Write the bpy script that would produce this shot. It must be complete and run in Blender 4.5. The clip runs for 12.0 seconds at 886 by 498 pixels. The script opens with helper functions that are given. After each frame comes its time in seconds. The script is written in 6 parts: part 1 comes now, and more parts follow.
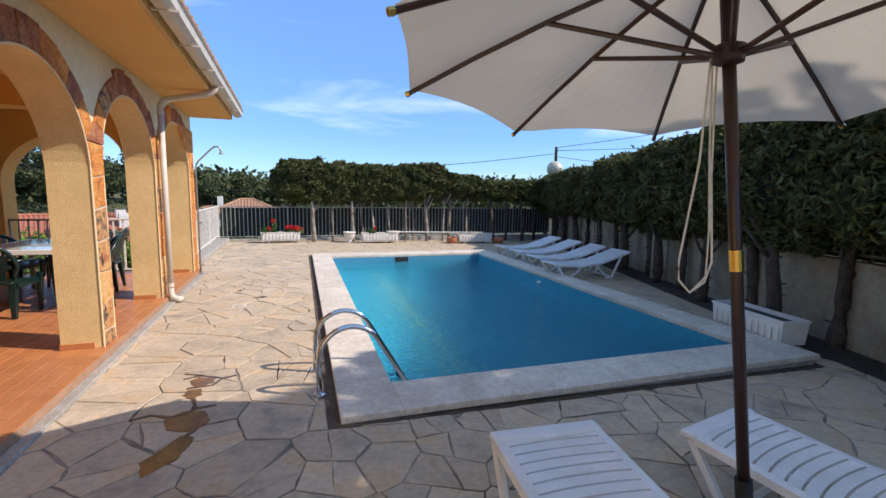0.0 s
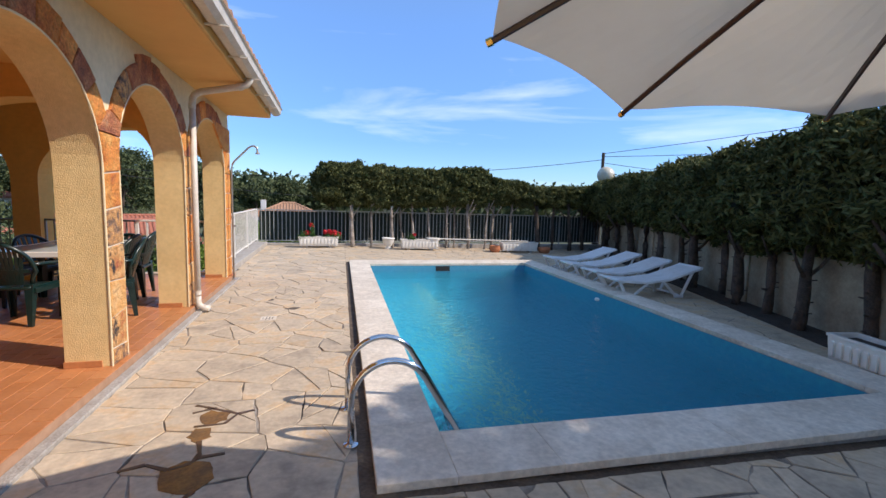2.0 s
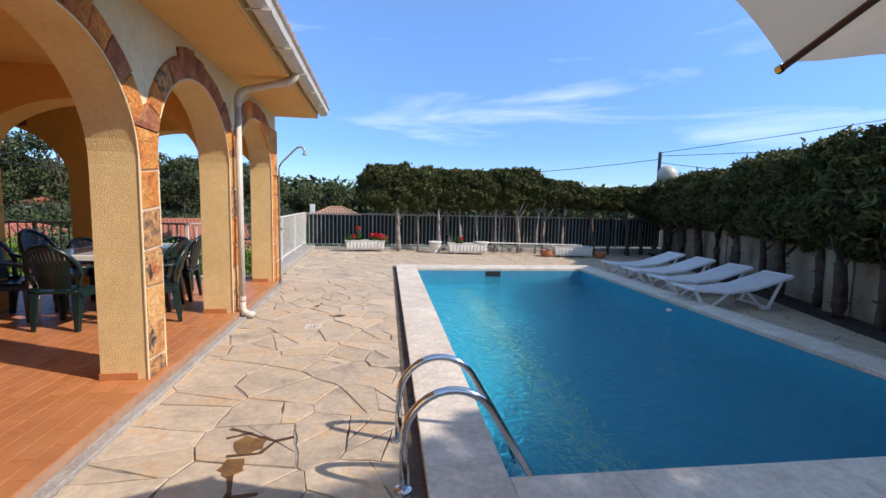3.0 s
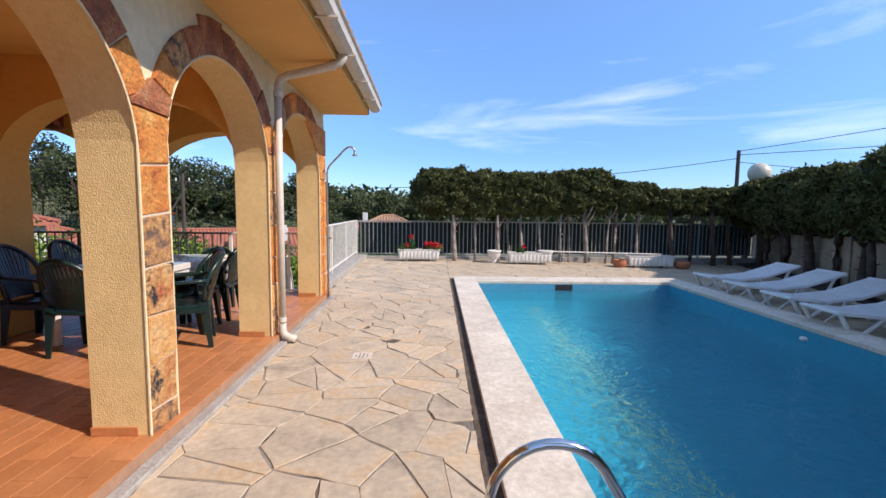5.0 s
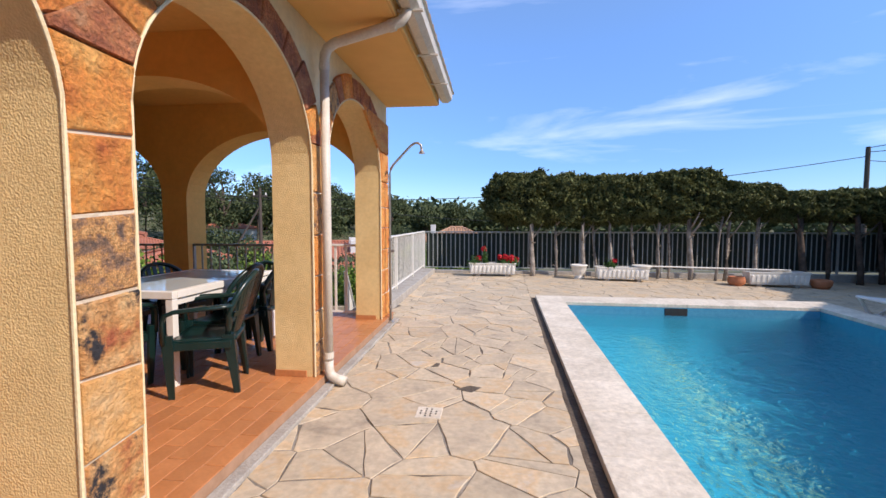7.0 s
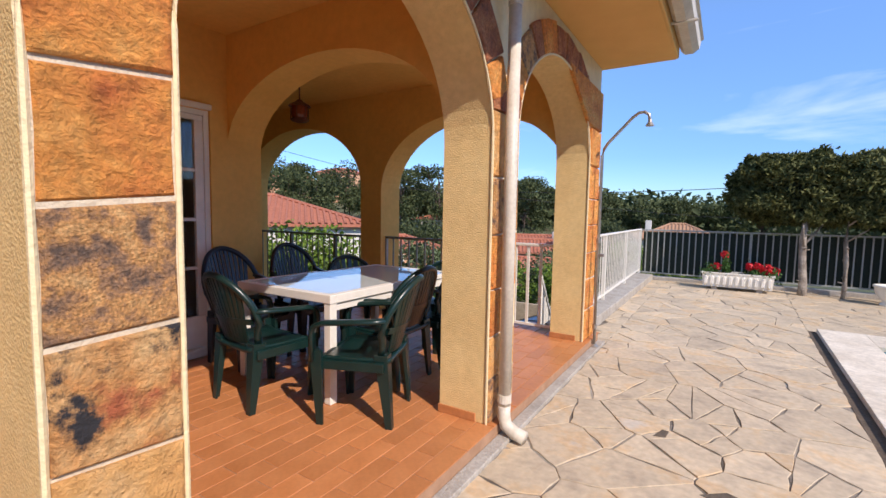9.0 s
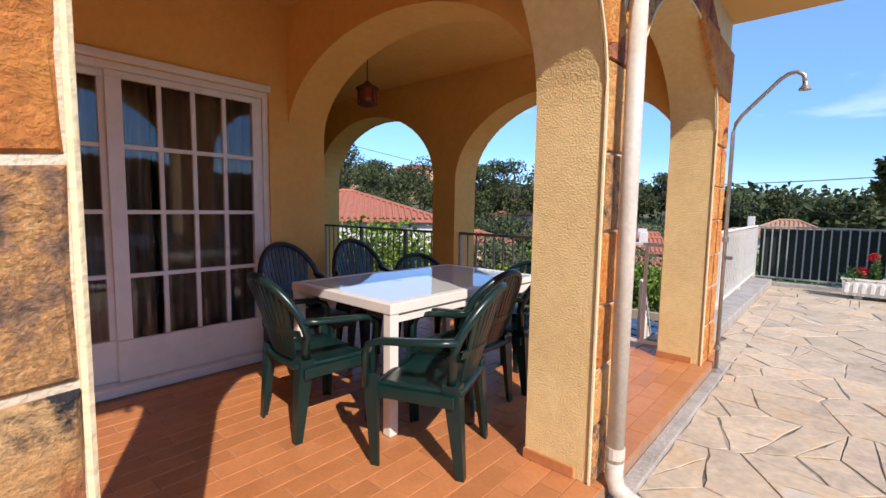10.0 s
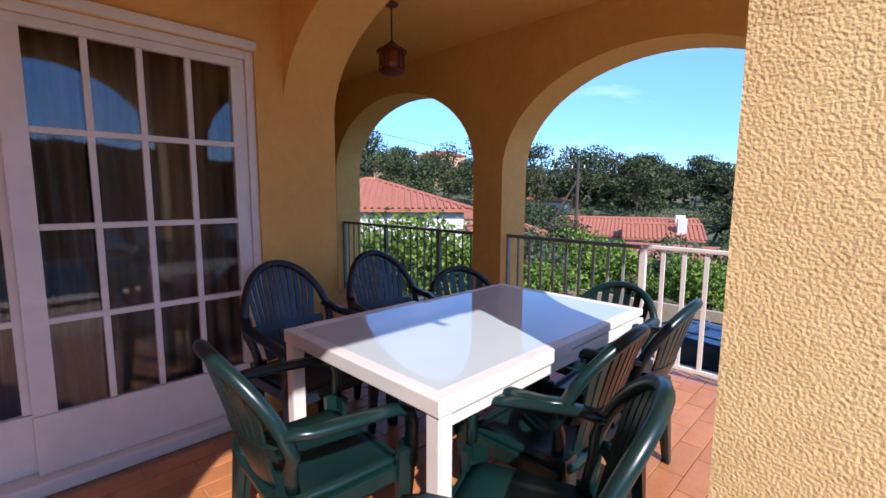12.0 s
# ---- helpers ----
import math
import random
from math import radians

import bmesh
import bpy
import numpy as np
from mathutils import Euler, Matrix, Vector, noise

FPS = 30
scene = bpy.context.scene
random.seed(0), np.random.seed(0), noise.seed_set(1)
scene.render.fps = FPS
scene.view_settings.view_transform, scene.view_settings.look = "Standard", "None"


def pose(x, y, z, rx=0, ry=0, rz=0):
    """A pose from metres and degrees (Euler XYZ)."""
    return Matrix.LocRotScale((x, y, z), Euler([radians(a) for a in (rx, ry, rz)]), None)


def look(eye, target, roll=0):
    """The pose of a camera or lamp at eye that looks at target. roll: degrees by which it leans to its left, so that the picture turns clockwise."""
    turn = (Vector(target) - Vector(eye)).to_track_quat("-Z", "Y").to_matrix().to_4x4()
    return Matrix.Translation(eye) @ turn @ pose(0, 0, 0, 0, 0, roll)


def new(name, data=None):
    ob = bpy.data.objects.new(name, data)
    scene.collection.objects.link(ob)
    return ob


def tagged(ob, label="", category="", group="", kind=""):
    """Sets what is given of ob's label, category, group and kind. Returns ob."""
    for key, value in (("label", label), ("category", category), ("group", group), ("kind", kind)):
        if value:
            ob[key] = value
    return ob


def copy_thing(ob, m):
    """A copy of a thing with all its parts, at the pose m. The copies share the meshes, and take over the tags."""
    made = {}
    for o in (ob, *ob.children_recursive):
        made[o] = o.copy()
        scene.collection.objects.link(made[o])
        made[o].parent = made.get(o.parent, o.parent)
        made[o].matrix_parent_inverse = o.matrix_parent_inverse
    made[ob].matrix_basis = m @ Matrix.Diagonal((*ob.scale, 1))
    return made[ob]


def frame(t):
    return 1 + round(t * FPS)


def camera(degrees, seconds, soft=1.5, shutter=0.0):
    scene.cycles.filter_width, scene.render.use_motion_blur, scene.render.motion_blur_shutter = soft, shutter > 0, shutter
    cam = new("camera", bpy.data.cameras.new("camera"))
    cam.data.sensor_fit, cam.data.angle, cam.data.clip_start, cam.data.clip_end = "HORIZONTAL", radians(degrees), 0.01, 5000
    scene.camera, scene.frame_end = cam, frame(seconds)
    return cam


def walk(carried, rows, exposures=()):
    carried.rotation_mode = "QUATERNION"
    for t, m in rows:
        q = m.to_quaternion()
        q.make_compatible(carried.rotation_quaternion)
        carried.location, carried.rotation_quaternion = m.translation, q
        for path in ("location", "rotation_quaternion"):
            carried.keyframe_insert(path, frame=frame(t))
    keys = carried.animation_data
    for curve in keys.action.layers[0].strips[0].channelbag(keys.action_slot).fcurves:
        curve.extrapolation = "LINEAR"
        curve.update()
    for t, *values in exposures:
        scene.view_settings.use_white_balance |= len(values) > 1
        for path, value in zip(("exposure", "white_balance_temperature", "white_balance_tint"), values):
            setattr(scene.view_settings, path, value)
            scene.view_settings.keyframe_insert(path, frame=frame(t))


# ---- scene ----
cam = camera(89.6, 12.0)
PATH = [
    (0, (-0.184, -0.345, 1.455), (0.464, 1.532, 1.213), 0.9),
    (0.5, (-0.178, -0.21, 1.455), (0.469, 1.668, 1.227), 1.1),
    (1, (-0.168, -0.032, 1.45), (0.458, 1.855, 1.232), 1.4),
    (1.5, (-0.144, 0.19, 1.43), (0.423, 2.096, 1.215), 1.6),
    (2, (-0.128, 0.403, 1.423), (0.365, 2.33, 1.206), 1.7),
    (2.5, (-0.153, 0.653, 1.399), (0.256, 2.599, 1.188), 1.6),
    (3, (-0.148, 0.902, 1.376), (0.152, 2.868, 1.171), 1.3),
    (5, (-0.25, 1.906, 1.325), (-0.174, 3.897, 1.15), 0.6),
    (5.5, (-0.289, 2.187, 1.305), (-0.224, 4.179, 1.146), 0.5),
    (6, (-0.327, 2.465, 1.278), (-0.309, 4.46, 1.137), 0.3),
    (6.5, (-0.372, 2.781, 1.262), (-0.45, 4.775, 1.137), 0.2),
    (8.5, (-0.595, 3.94, 1.245), (-1.442, 5.746, 1.1), 0.3),
    (9, (-0.684, 4.149, 1.267), (-1.747, 5.836, 1.108), 1.0),
    (9.5, (-0.826, 4.391, 1.254), (-2.061, 5.955, 1.09), 1.3),
    (10, (-1.068, 4.621, 1.237), (-2.393, 6.108, 1.054), 0.9),
    (10.5, (-1.268, 4.805, 1.234), (-2.656, 6.23, 1.025), 0.7),
    (11, (-1.459, 4.964, 1.27), (-2.881, 6.348, 1.023), 0.9),
    (11.5, (-1.682, 5.13, 1.302), (-3.098, 6.52, 1.046), 0.8),
    (12, (-1.912, 5.276, 1.332), (-3.309, 6.686, 1.088), 0.3),
]
walk(cam, [(t, look(eye, target, roll)) for t, eye, target, roll in PATH],
     exposures=[(0, 1.06, 6550, 18), (3, 1.00, 6500, 18), (5.5, 1.04, 6500, 20), (8.5, 1.00, 6600, 20), (9.5, 1.10, 6600, 20), (10.5, 1.26, 6250, 20), (12, 1.40, 5800, 21)])
# END OF PATH

# ---- world, sun and exposure ----
SUN = Vector((1.01, -0.47, 0.90)).normalized()
world = bpy.data.worlds.new("sky")
scene.world = world
world.use_nodes = True
wn = world.node_tree.nodes
sky = wn.new("ShaderNodeTexSky")
sky.sky_type = "NISHITA"
sky.sun_disc = False
sky.sun_elevation = math.asin(SUN.z)
sky.sun_rotation = math.atan2(SUN.x, SUN.y)
sky.altitude = 50
sky.dust_density = 0.0
sky.ozone_density = 2.0
# thin cirrus, brightening the sky in streaks
tc = wn.new("ShaderNodeTexCoord")
mp = wn.new("ShaderNodeMapping")
mp.inputs["Scale"].default_value = (1.1, 2.2, 7.0)
mp.inputs["Rotation"].default_value = (0.0, 0.12, 0.5)
cl = wn.new("ShaderNodeTexNoise")
cl.inputs["Scale"].default_value = 1.7
cl.inputs["Detail"].default_value = 7
cl.inputs["Roughness"].default_value = 0.55
cl.inputs["Distortion"].default_value = 0.5
cr = wn.new("ShaderNodeValToRGB")
cr.color_ramp.elements[0].position, cr.color_ramp.elements[1].position = 0.56, 0.9
cr.color_ramp.elements[0].color = (0, 0, 0, 1)
cr.color_ramp.elements[1].color = (0.55, 0.55, 0.55, 1)
mx = wn.new("ShaderNodeMixRGB")
mx.inputs[2].default_value = (5.2, 5.6, 6.2, 1)
wl = world.node_tree.links
wl.new(tc.outputs["Generated"], mp.inputs["Vector"])
wl.new(mp.outputs["Vector"], cl.inputs["Vector"])
wl.new(cl.outputs["Fac"], cr.inputs["Fac"])
wl.new(cr.outputs["Color"], mx.inputs[0])
hs_ = wn.new("ShaderNodeHueSaturation")
hs_.inputs["Saturation"].default_value = 1.12
wl.new(sky.outputs["Color"], hs_.inputs["Color"])
# deeper blue towards the horizon, as in clear dry air
sx, sr, sm = wn.new("ShaderNodeSeparateXYZ"), wn.new("ShaderNodeValToRGB"), wn.new("ShaderNodeMixRGB")
sm.blend_type, sm.inputs[0].default_value = "MULTIPLY", 1.0
sr.color_ramp.elements[0].position, sr.color_ramp.elements[0].color = 0.0, (0.27, 0.40, 0.58, 1)
sr.color_ramp.elements[1].position, sr.color_ramp.elements[1].color = 0.75, (1.35, 1.08, 0.86, 1)
sr.color_ramp.elements.new(0.12).color = (0.31, 0.44, 0.64, 1)
sr.color_ramp.elements.new(0.35).color = (0.60, 0.70, 0.82, 1)
sr.color_ramp.elements.new(0.52).color = (0.88, 0.86, 0.84, 1)
wl.new(tc.outputs["Generated"], sx.inputs[0])
wl.new(sx.outputs["Z"], sr.inputs["Fac"])
wl.new(hs_.outputs["Color"], sm.inputs[1])
wl.new(sr.outputs["Color"], sm.inputs[2])
wl.new(sm.outputs["Color"], mx.inputs[1])
wl.new(mx.outputs["Color"], wn["Background"].inputs["Color"])
wn["Background"].inputs["Strength"].default_value = 0.15
sun_data = bpy.data.lights.new("sun", "SUN")
sun_data.energy, sun_data.angle, sun_data.color = 2.45, radians(0.55), (1.0, 0.92, 0.80)
sun = new("sun", sun_data)
sun.matrix_world = look(SUN * 60, (0, 0, 0))

# ---- materials ----


def mat(name, col, col2=None, scale=6.0, rough=0.6, metal=0.0, bump=0.0, bscale=60.0, rand=0.0, spread=(0.35, 0.65),
        fine=0.0, spec=0.5, stretch=(1, 1, 1)):
    """Two noise scales between two colours, a fine relief, and a tint that changes from object to object."""
    m = bpy.data.materials.new(name)
    m.use_nodes = True
    n, l = m.node_tree.nodes, m.node_tree.links
    b = n["Principled BSDF"]
    b.inputs["Roughness"].default_value = rough
    b.inputs["Metallic"].default_value = metal
    b.inputs["Specular IOR Level"].default_value = spec
    col2 = col2 or tuple(c * 0.8 for c in col)
    co = n.new("ShaderNodeTexCoord")
    ma = n.new("ShaderNodeMapping")
    ma.inputs["Scale"].default_value = stretch
    l.new(co.outputs["Object"], ma.inputs["Vector"])
    no = n.new("ShaderNodeTexNoise")
    no.inputs["Scale"].default_value = scale
    no.inputs["Detail"].default_value = 6
    no.inputs["Roughness"].default_value = 0.62
    ra = n.new("ShaderNodeValToRGB")
    ra.color_ramp.elements[0].position, ra.color_ramp.elements[1].position = spread
    ra.color_ramp.elements[0].color, ra.color_ramp.elements[1].color = (*col, 1), (*col2, 1)
    l.new(no.outputs["Fac"], ra.inputs["Fac"])
    out = ra.outputs["Color"]
    if rand:
        oi = n.new("ShaderNodeObjectInfo")
        sh = n.new("ShaderNodeVectorMath")
        sh.operation = "ADD"
        sc = n.new("ShaderNodeVectorMath")
        sc.operation = "SCALE"
        sc.inputs[0].default_value = (17.0, 9.0, 5.0)
        l.new(oi.outputs["Random"], sc.inputs["Scale"])
        l.new(ma.outputs["Vector"], sh.inputs[0])
        l.new(sc.outputs["Vector"], sh.inputs[1])
        l.new(sh.outputs["Vector"], no.inputs["Vector"])
        hs = n.new("ShaderNodeHueSaturation")
        mr = n.new("ShaderNodeMapRange")
        mr.inputs["To Min"].default_value, mr.inputs["To Max"].default_value = 1 - rand, 1 + rand
        l.new(oi.outputs["Random"], mr.inputs["Value"])
        l.new(mr.outputs["Result"], hs.inputs["Value"])
        l.new(out, hs.inputs["Color"])
        out = hs.outputs["Color"]
    else:
        l.new(ma.outputs["Vector"], no.inputs["Vector"])
    if fine:
        n2 = n.new("ShaderNodeTexNoise")
        n2.inputs["Scale"].default_value = scale * 9
        n2.inputs["Detail"].default_value = 4
        l.new(ma.outputs["Vector"], n2.inputs["Vector"])
        m2 = n.new("ShaderNodeMapRange")
        m2.inputs["From Min"].default_value, m2.inputs["From Max"].default_value = 0.3, 0.7
        m2.inputs["To Min"].default_value, m2.inputs["To Max"].default_value = 1 - fine, 1 + fine
        l.new(n2.outputs["Fac"], m2.inputs["Value"])
        h2 = n.new("ShaderNodeHueSaturation")
        l.new(m2.outputs["Result"], h2.inputs["Value"])
        l.new(out, h2.inputs["Color"])
        out = h2.outputs["Color"]
    l.new(out, b.inputs["Base Color"])
    if bump:
        bn = n.new("ShaderNodeTexNoise")
        bn.inputs["Scale"].default_value = bscale
        bn.inputs["Detail"].default_value = 3
        l.new(co.outputs["Object"], bn.inputs["Vector"])
        bp = n.new("ShaderNodeBump")
        bp.inputs["Strength"].default_value = bump
        bp.inputs["Distance"].default_value = 0.02
        l.new(bn.outputs["Fac"], bp.inputs["Height"])
        l.new(bp.outputs["Normal"], b.inputs["Normal"])
    return m


def colours(m, stops):
    """Gives the material's ramp these (position, colour) stops."""
    for nd in m.node_tree.nodes:
        if nd.type == "VALTORGB":
            r = nd.color_ramp
            while len(r.elements) > 1:
                r.elements.remove(r.elements[-1])
            r.elements[0].position, r.elements[0].color = stops[0][0], (*stops[0][1], 1)
            for p, c in stops[1:]:
                r.elements.new(p).color = (*c, 1)
    return m


M_STUCCO = mat("yellow_stucco", (0.80, 0.59, 0.27), (0.73, 0.52, 0.23), 3, 0.9, bump=0.36, bscale=120, fine=0.06)
st_n, st_b = [q for q in M_STUCCO.node_tree.nodes if q.type == "TEX_NOISE"][-1], [q for q in M_STUCCO.node_tree.nodes if q.type == "BUMP"][0]
st_n.inputs["Detail"].default_value, st_n.inputs["Roughness"].default_value, st_b.inputs["Distance"].default_value = 1.5, 0.4, 0.014
M_OCHRE = mat("ochre_wall_paint", (0.80, 0.46, 0.12), (0.74, 0.41, 0.10), 2, 0.85, bump=0.15, bscale=90, fine=0.05)
M_CREAM = mat("cream_render", (0.80, 0.66, 0.40), (0.74, 0.60, 0.35), 2, 0.9, bump=0.3, bscale=60, fine=0.06)
M_SOFFIT = mat("soffit_paint", (0.78, 0.45, 0.14), (0.72, 0.40, 0.12), 2, 0.85, bump=0.08, bscale=80)


def stone_mat(name, stops, scale, fine, patch=None):
    """Split quarry stone: mottled colour over two scales, a ragged layered relief, and now and then a stain of its own."""
    m = colours(mat(name, stops[0][1], stops[-1][1], scale, 0.9, bump=1.0, bscale=15, rand=0.10, fine=fine), stops)
    n, l = m.node_tree.nodes, m.node_tree.links
    rel = [q for q in n if q.type == "TEX_NOISE"][-1]
    rel.inputs["Detail"].default_value, rel.inputs["Roughness"].default_value, rel.inputs["Distortion"].default_value = 10, 0.66, 0.15
    mp_, co_ = n.new("ShaderNodeMapping"), [q for q in n if q.type == "TEX_COORD"][0]
    mp_.inputs["Scale"].default_value = (1.0, 1.0, 1.15)
    l.new(co_.outputs["Object"], mp_.inputs["Vector"])
    l.new(mp_.outputs["Vector"], rel.inputs["Vector"])
    [q for q in n if q.type == "BUMP"][0].inputs["Distance"].default_value = 0.06
    if patch:
        b = n["Principled BSDF"]
        old = b.inputs["Base Color"].links[0].from_socket
        pn, pr, pm = n.new("ShaderNodeTexNoise"), n.new("ShaderNodeValToRGB"), n.new("ShaderNodeMixRGB")
        pn.inputs["Scale"].default_value, pn.inputs["Detail"].default_value, pn.inputs["Roughness"].default_value = 5.5, 8, 0.7
        l.new(co_.outputs["Object"], pn.inputs["Vector"])
        pr.color_ramp.elements[0].position, pr.color_ramp.elements[1].position = 0.53, 0.60
        l.new(pn.outputs["Fac"], pr.inputs["Fac"])
        l.new(pr.outputs["Color"], pm.inputs[0])
        l.new(old, pm.inputs[1])
        pm.inputs[2].default_value = (*patch, 1)
        l.new(pm.outputs["Color"], b.inputs["Base Color"])
    return m


M_STONE = stone_mat("orange_quarry_stone", [(0.30, (0.52, 0.14, 0.035)), (0.42, (0.70, 0.235, 0.05)), (0.54, (0.78, 0.31, 0.065)), (0.68, (0.80, 0.40, 0.11))], 5, 0.22)
M_STONE_RED = stone_mat("red_quarry_stone", [(0.30, (0.20, 0.085, 0.055)), (0.45, (0.40, 0.13, 0.06)), (0.58, (0.52, 0.20, 0.08)), (0.72, (0.50, 0.27, 0.14))], 7, 0.30)
M_STONE_BROWN = stone_mat("mottled_brown_quarry_stone", [(0.36, (0.16, 0.105, 0.075)), (0.45, (0.38, 0.21, 0.11)), (0.54, (0.64, 0.32, 0.11)), (0.68, (0.72, 0.43, 0.18))], 16, 0.35)
M_STONE_PALE = stone_mat("pale_orange_quarry_stone", [(0.32, (0.60, 0.27, 0.09)), (0.5, (0.76, 0.40, 0.13)), (0.7, (0.74, 0.50, 0.25))], 4, 0.12)
M_STONE_STAIN = stone_mat("stained_quarry_stone", [(0.36, (0.48, 0.13, 0.05)), (0.47, (0.66, 0.31, 0.10)), (0.66, (0.74, 0.46, 0.20))], 6, 0.25, (0.035, 0.033, 0.036))
M_MORTAR = mat("pale_mortar", (0.70, 0.60, 0.44), (0.60, 0.48, 0.33), 9, 0.95, bump=0.4, bscale=90)
M_PAVE = mat("sandstone_paving", (0.63, 0.48, 0.29), (0.52, 0.40, 0.25), 2.6, 0.8, bump=0.35, bscale=14, rand=0.12, fine=0.12)
colours(M_PAVE, [(0.28, (0.32, 0.26, 0.19)), (0.41, (0.47, 0.38, 0.27)), (0.53, (0.55, 0.445, 0.31)), (0.62, (0.56, 0.40, 0.235)), (0.72, (0.52, 0.46, 0.375))])
M_GROUT = mat("grey_grout", (0.31, 0.27, 0.22), (0.10, 0.08, 0.06), 1.9, 0.95, bump=0.5, bscale=70, spread=(0.42, 0.62), fine=0.2)
M_TILE = mat("terracotta_tile", (0.55, 0.225, 0.085), (0.46, 0.175, 0.06), 4, 0.42, bump=0.06, bscale=50, rand=0.10, fine=0.07)
M_TILEJOINT = mat("tile_joint", (0.42, 0.25, 0.15), (0.33, 0.19, 0.11), 12, 0.9)
M_CONC = mat("grey_concrete", (0.43, 0.40, 0.35), (0.32, 0.29, 0.25), 5, 0.92, bump=0.4, bscale=70, fine=0.15)
M_COPING = mat("white_coping", (0.73, 0.65, 0.53), (0.58, 0.50, 0.39), 3.0, 0.75, bump=0.25, bscale=50, rand=0.04, fine=0.14)
M_WHITE = mat("white_paint", (0.80, 0.77, 0.69), (0.72, 0.69, 0.61), 7, 0.45, bump=0.05, bscale=60)
M_GUTTER = mat("cream_gutter_paint", (0.66, 0.60, 0.50), (0.56, 0.50, 0.40), 6, 0.5, fine=0.08)
M_WHITEWALL = mat("white_wall", (0.40, 0.34, 0.23), (0.25, 0.20, 0.13), 2.5, 0.92, bump=0.3, bscale=45, fine=0.12)
M_PLASTIC = mat("white_plastic", (0.80, 0.79, 0.76), (0.70, 0.69, 0.65), 6, 0.38, fine=0.03)
M_GREEN = mat("green_plastic", (0.004, 0.021, 0.019), (0.006, 0.026, 0.024), 8, 0.30, bump=0.03, bscale=200)
M_BLACKP = mat("dark_navy_plastic", (0.010, 0.016, 0.026), (0.015, 0.022, 0.034), 8, 0.32, bump=0.03, bscale=200)
M_STEEL = mat("polished_steel", (0.72, 0.72, 0.72), (0.6, 0.6, 0.6), 10, 0.12, 1.0)
M_GALV = mat("galvanised_metal", (0.50, 0.48, 0.44), (0.36, 0.33, 0.29), 9, 0.42, 0.8, fine=0.1)
M_RAIL = mat("grey_rail_paint", (0.36, 0.38, 0.36), (0.27, 0.29, 0.27), 9, 0.5, 0.0, fine=0.1)
M_DARKRAIL = mat("weathered_rail_paint", (0.22, 0.23, 0.20), (0.14, 0.14, 0.12), 9, 0.6)
M_BARK = mat("brown_bark", (0.12, 0.085, 0.06), (0.055, 0.04, 0.03), 9, 0.95, bump=0.9, bscale=40, fine=0.3)
M_CANVAS = mat("off_white_canvas", (0.80, 0.77, 0.70), (0.74, 0.71, 0.64), 5, 0.9, bump=0.1, bscale=250)
cvn, cvl = M_CANVAS.node_tree.nodes, M_CANVAS.node_tree.links
cv_t, cv_m = cvn.new("ShaderNodeBsdfTranslucent"), cvn.new("ShaderNodeMixShader")
cv_t.inputs["Color"].default_value = (0.82, 0.79, 0.72, 1)
cv_m.inputs[0].default_value = 0.45
cvl.new(cvn["Principled BSDF"].outputs["BSDF"], cv_m.inputs[1])
cvl.new(cv_t.outputs["BSDF"], cv_m.inputs[2])
cvl.new(cv_m.outputs["Shader"], cvn["Material Output"].inputs["Surface"])
M_WOODDK = mat("dark_stained_wood", (0.03, 0.012, 0.008), (0.045, 0.018, 0.010), 10, 0.35, stretch=(1, 1, 0.1))
M_BRASS = mat("brass", (0.75, 0.50, 0.14), (0.6, 0.4, 0.1), 10, 0.25, 1.0)
M_ROPE = mat("white_cord", (0.66, 0.63, 0.55), (0.55, 0.52, 0.44), 30, 0.9)
M_CURTAIN = mat("beige_curtain", (0.30, 0.22, 0.15), (0.20, 0.145, 0.10), 4, 0.95, fine=0.1, stretch=(3, 3, 0.4))
# Dark brown that carries the room's dimness in its colour.
M_ROOM = mat("painted_room_dimness", (0.16, 0.13, 0.10), (0.12, 0.10, 0.08), 2, 0.9)
M_ROOF = mat("clay_roof_tile", (0.44, 0.16, 0.09), (0.34, 0.115, 0.065), 5, 0.85, bump=0.3, bscale=30, fine=0.2)
M_ROOFEAVE = mat("weathered_roof_tile", (0.42, 0.24, 0.14), (0.30, 0.17, 0.10), 9, 0.9, bump=0.4, bscale=40, rand=0.15, fine=0.2)
M_POT = mat("terracotta_pot", (0.48, 0.18, 0.08), (0.40, 0.14, 0.06), 8, 0.8, fine=0.1)
M_PETAL = mat("red_petal", (0.65, 0.008, 0.015), (0.5, 0.005, 0.02), 20, 0.55)
M_RUST = mat("rusty_metal", (0.20, 0.06, 0.03), (0.10, 0.035, 0.02), 12, 0.7, 0.3)
M_SOIL = mat("dark_soil", (0.07, 0.05, 0.035), (0.04, 0.03, 0.022), 8, 0.98, bump=0.8, bscale=50, fine=0.3)
M_HOUSE = mat("white_house_render", (0.66, 0.63, 0.57), (0.58, 0.55, 0.48), 1.0, 0.9)
M_HOUSE2 = mat("peach_house_render", (0.66, 0.38, 0.22), (0.60, 0.33, 0.19), 1.0, 0.9)
M_WINDOW = mat("dark_window", (0.02, 0.025, 0.03), (0.03, 0.035, 0.04), 3, 0.08)
M_POLE = mat("old_pole_wood", (0.10, 0.075, 0.055), (0.06, 0.045, 0.035), 5, 0.95, stretch=(1, 1, 0.1))
M_CARPAINT = mat("dark_blue_car_paint", (0.01, 0.014, 0.04), (0.013, 0.018, 0.05), 3, 0.2)
M_RUBBER = mat("black_rubber", (0.015, 0.015, 0.015), (0.025, 0.025, 0.025), 8, 0.8)
M_GLOBE = mat("opal_globe", (0.62, 0.58, 0.44), (0.52, 0.47, 0.34), 5, 0.35, fine=0.1)
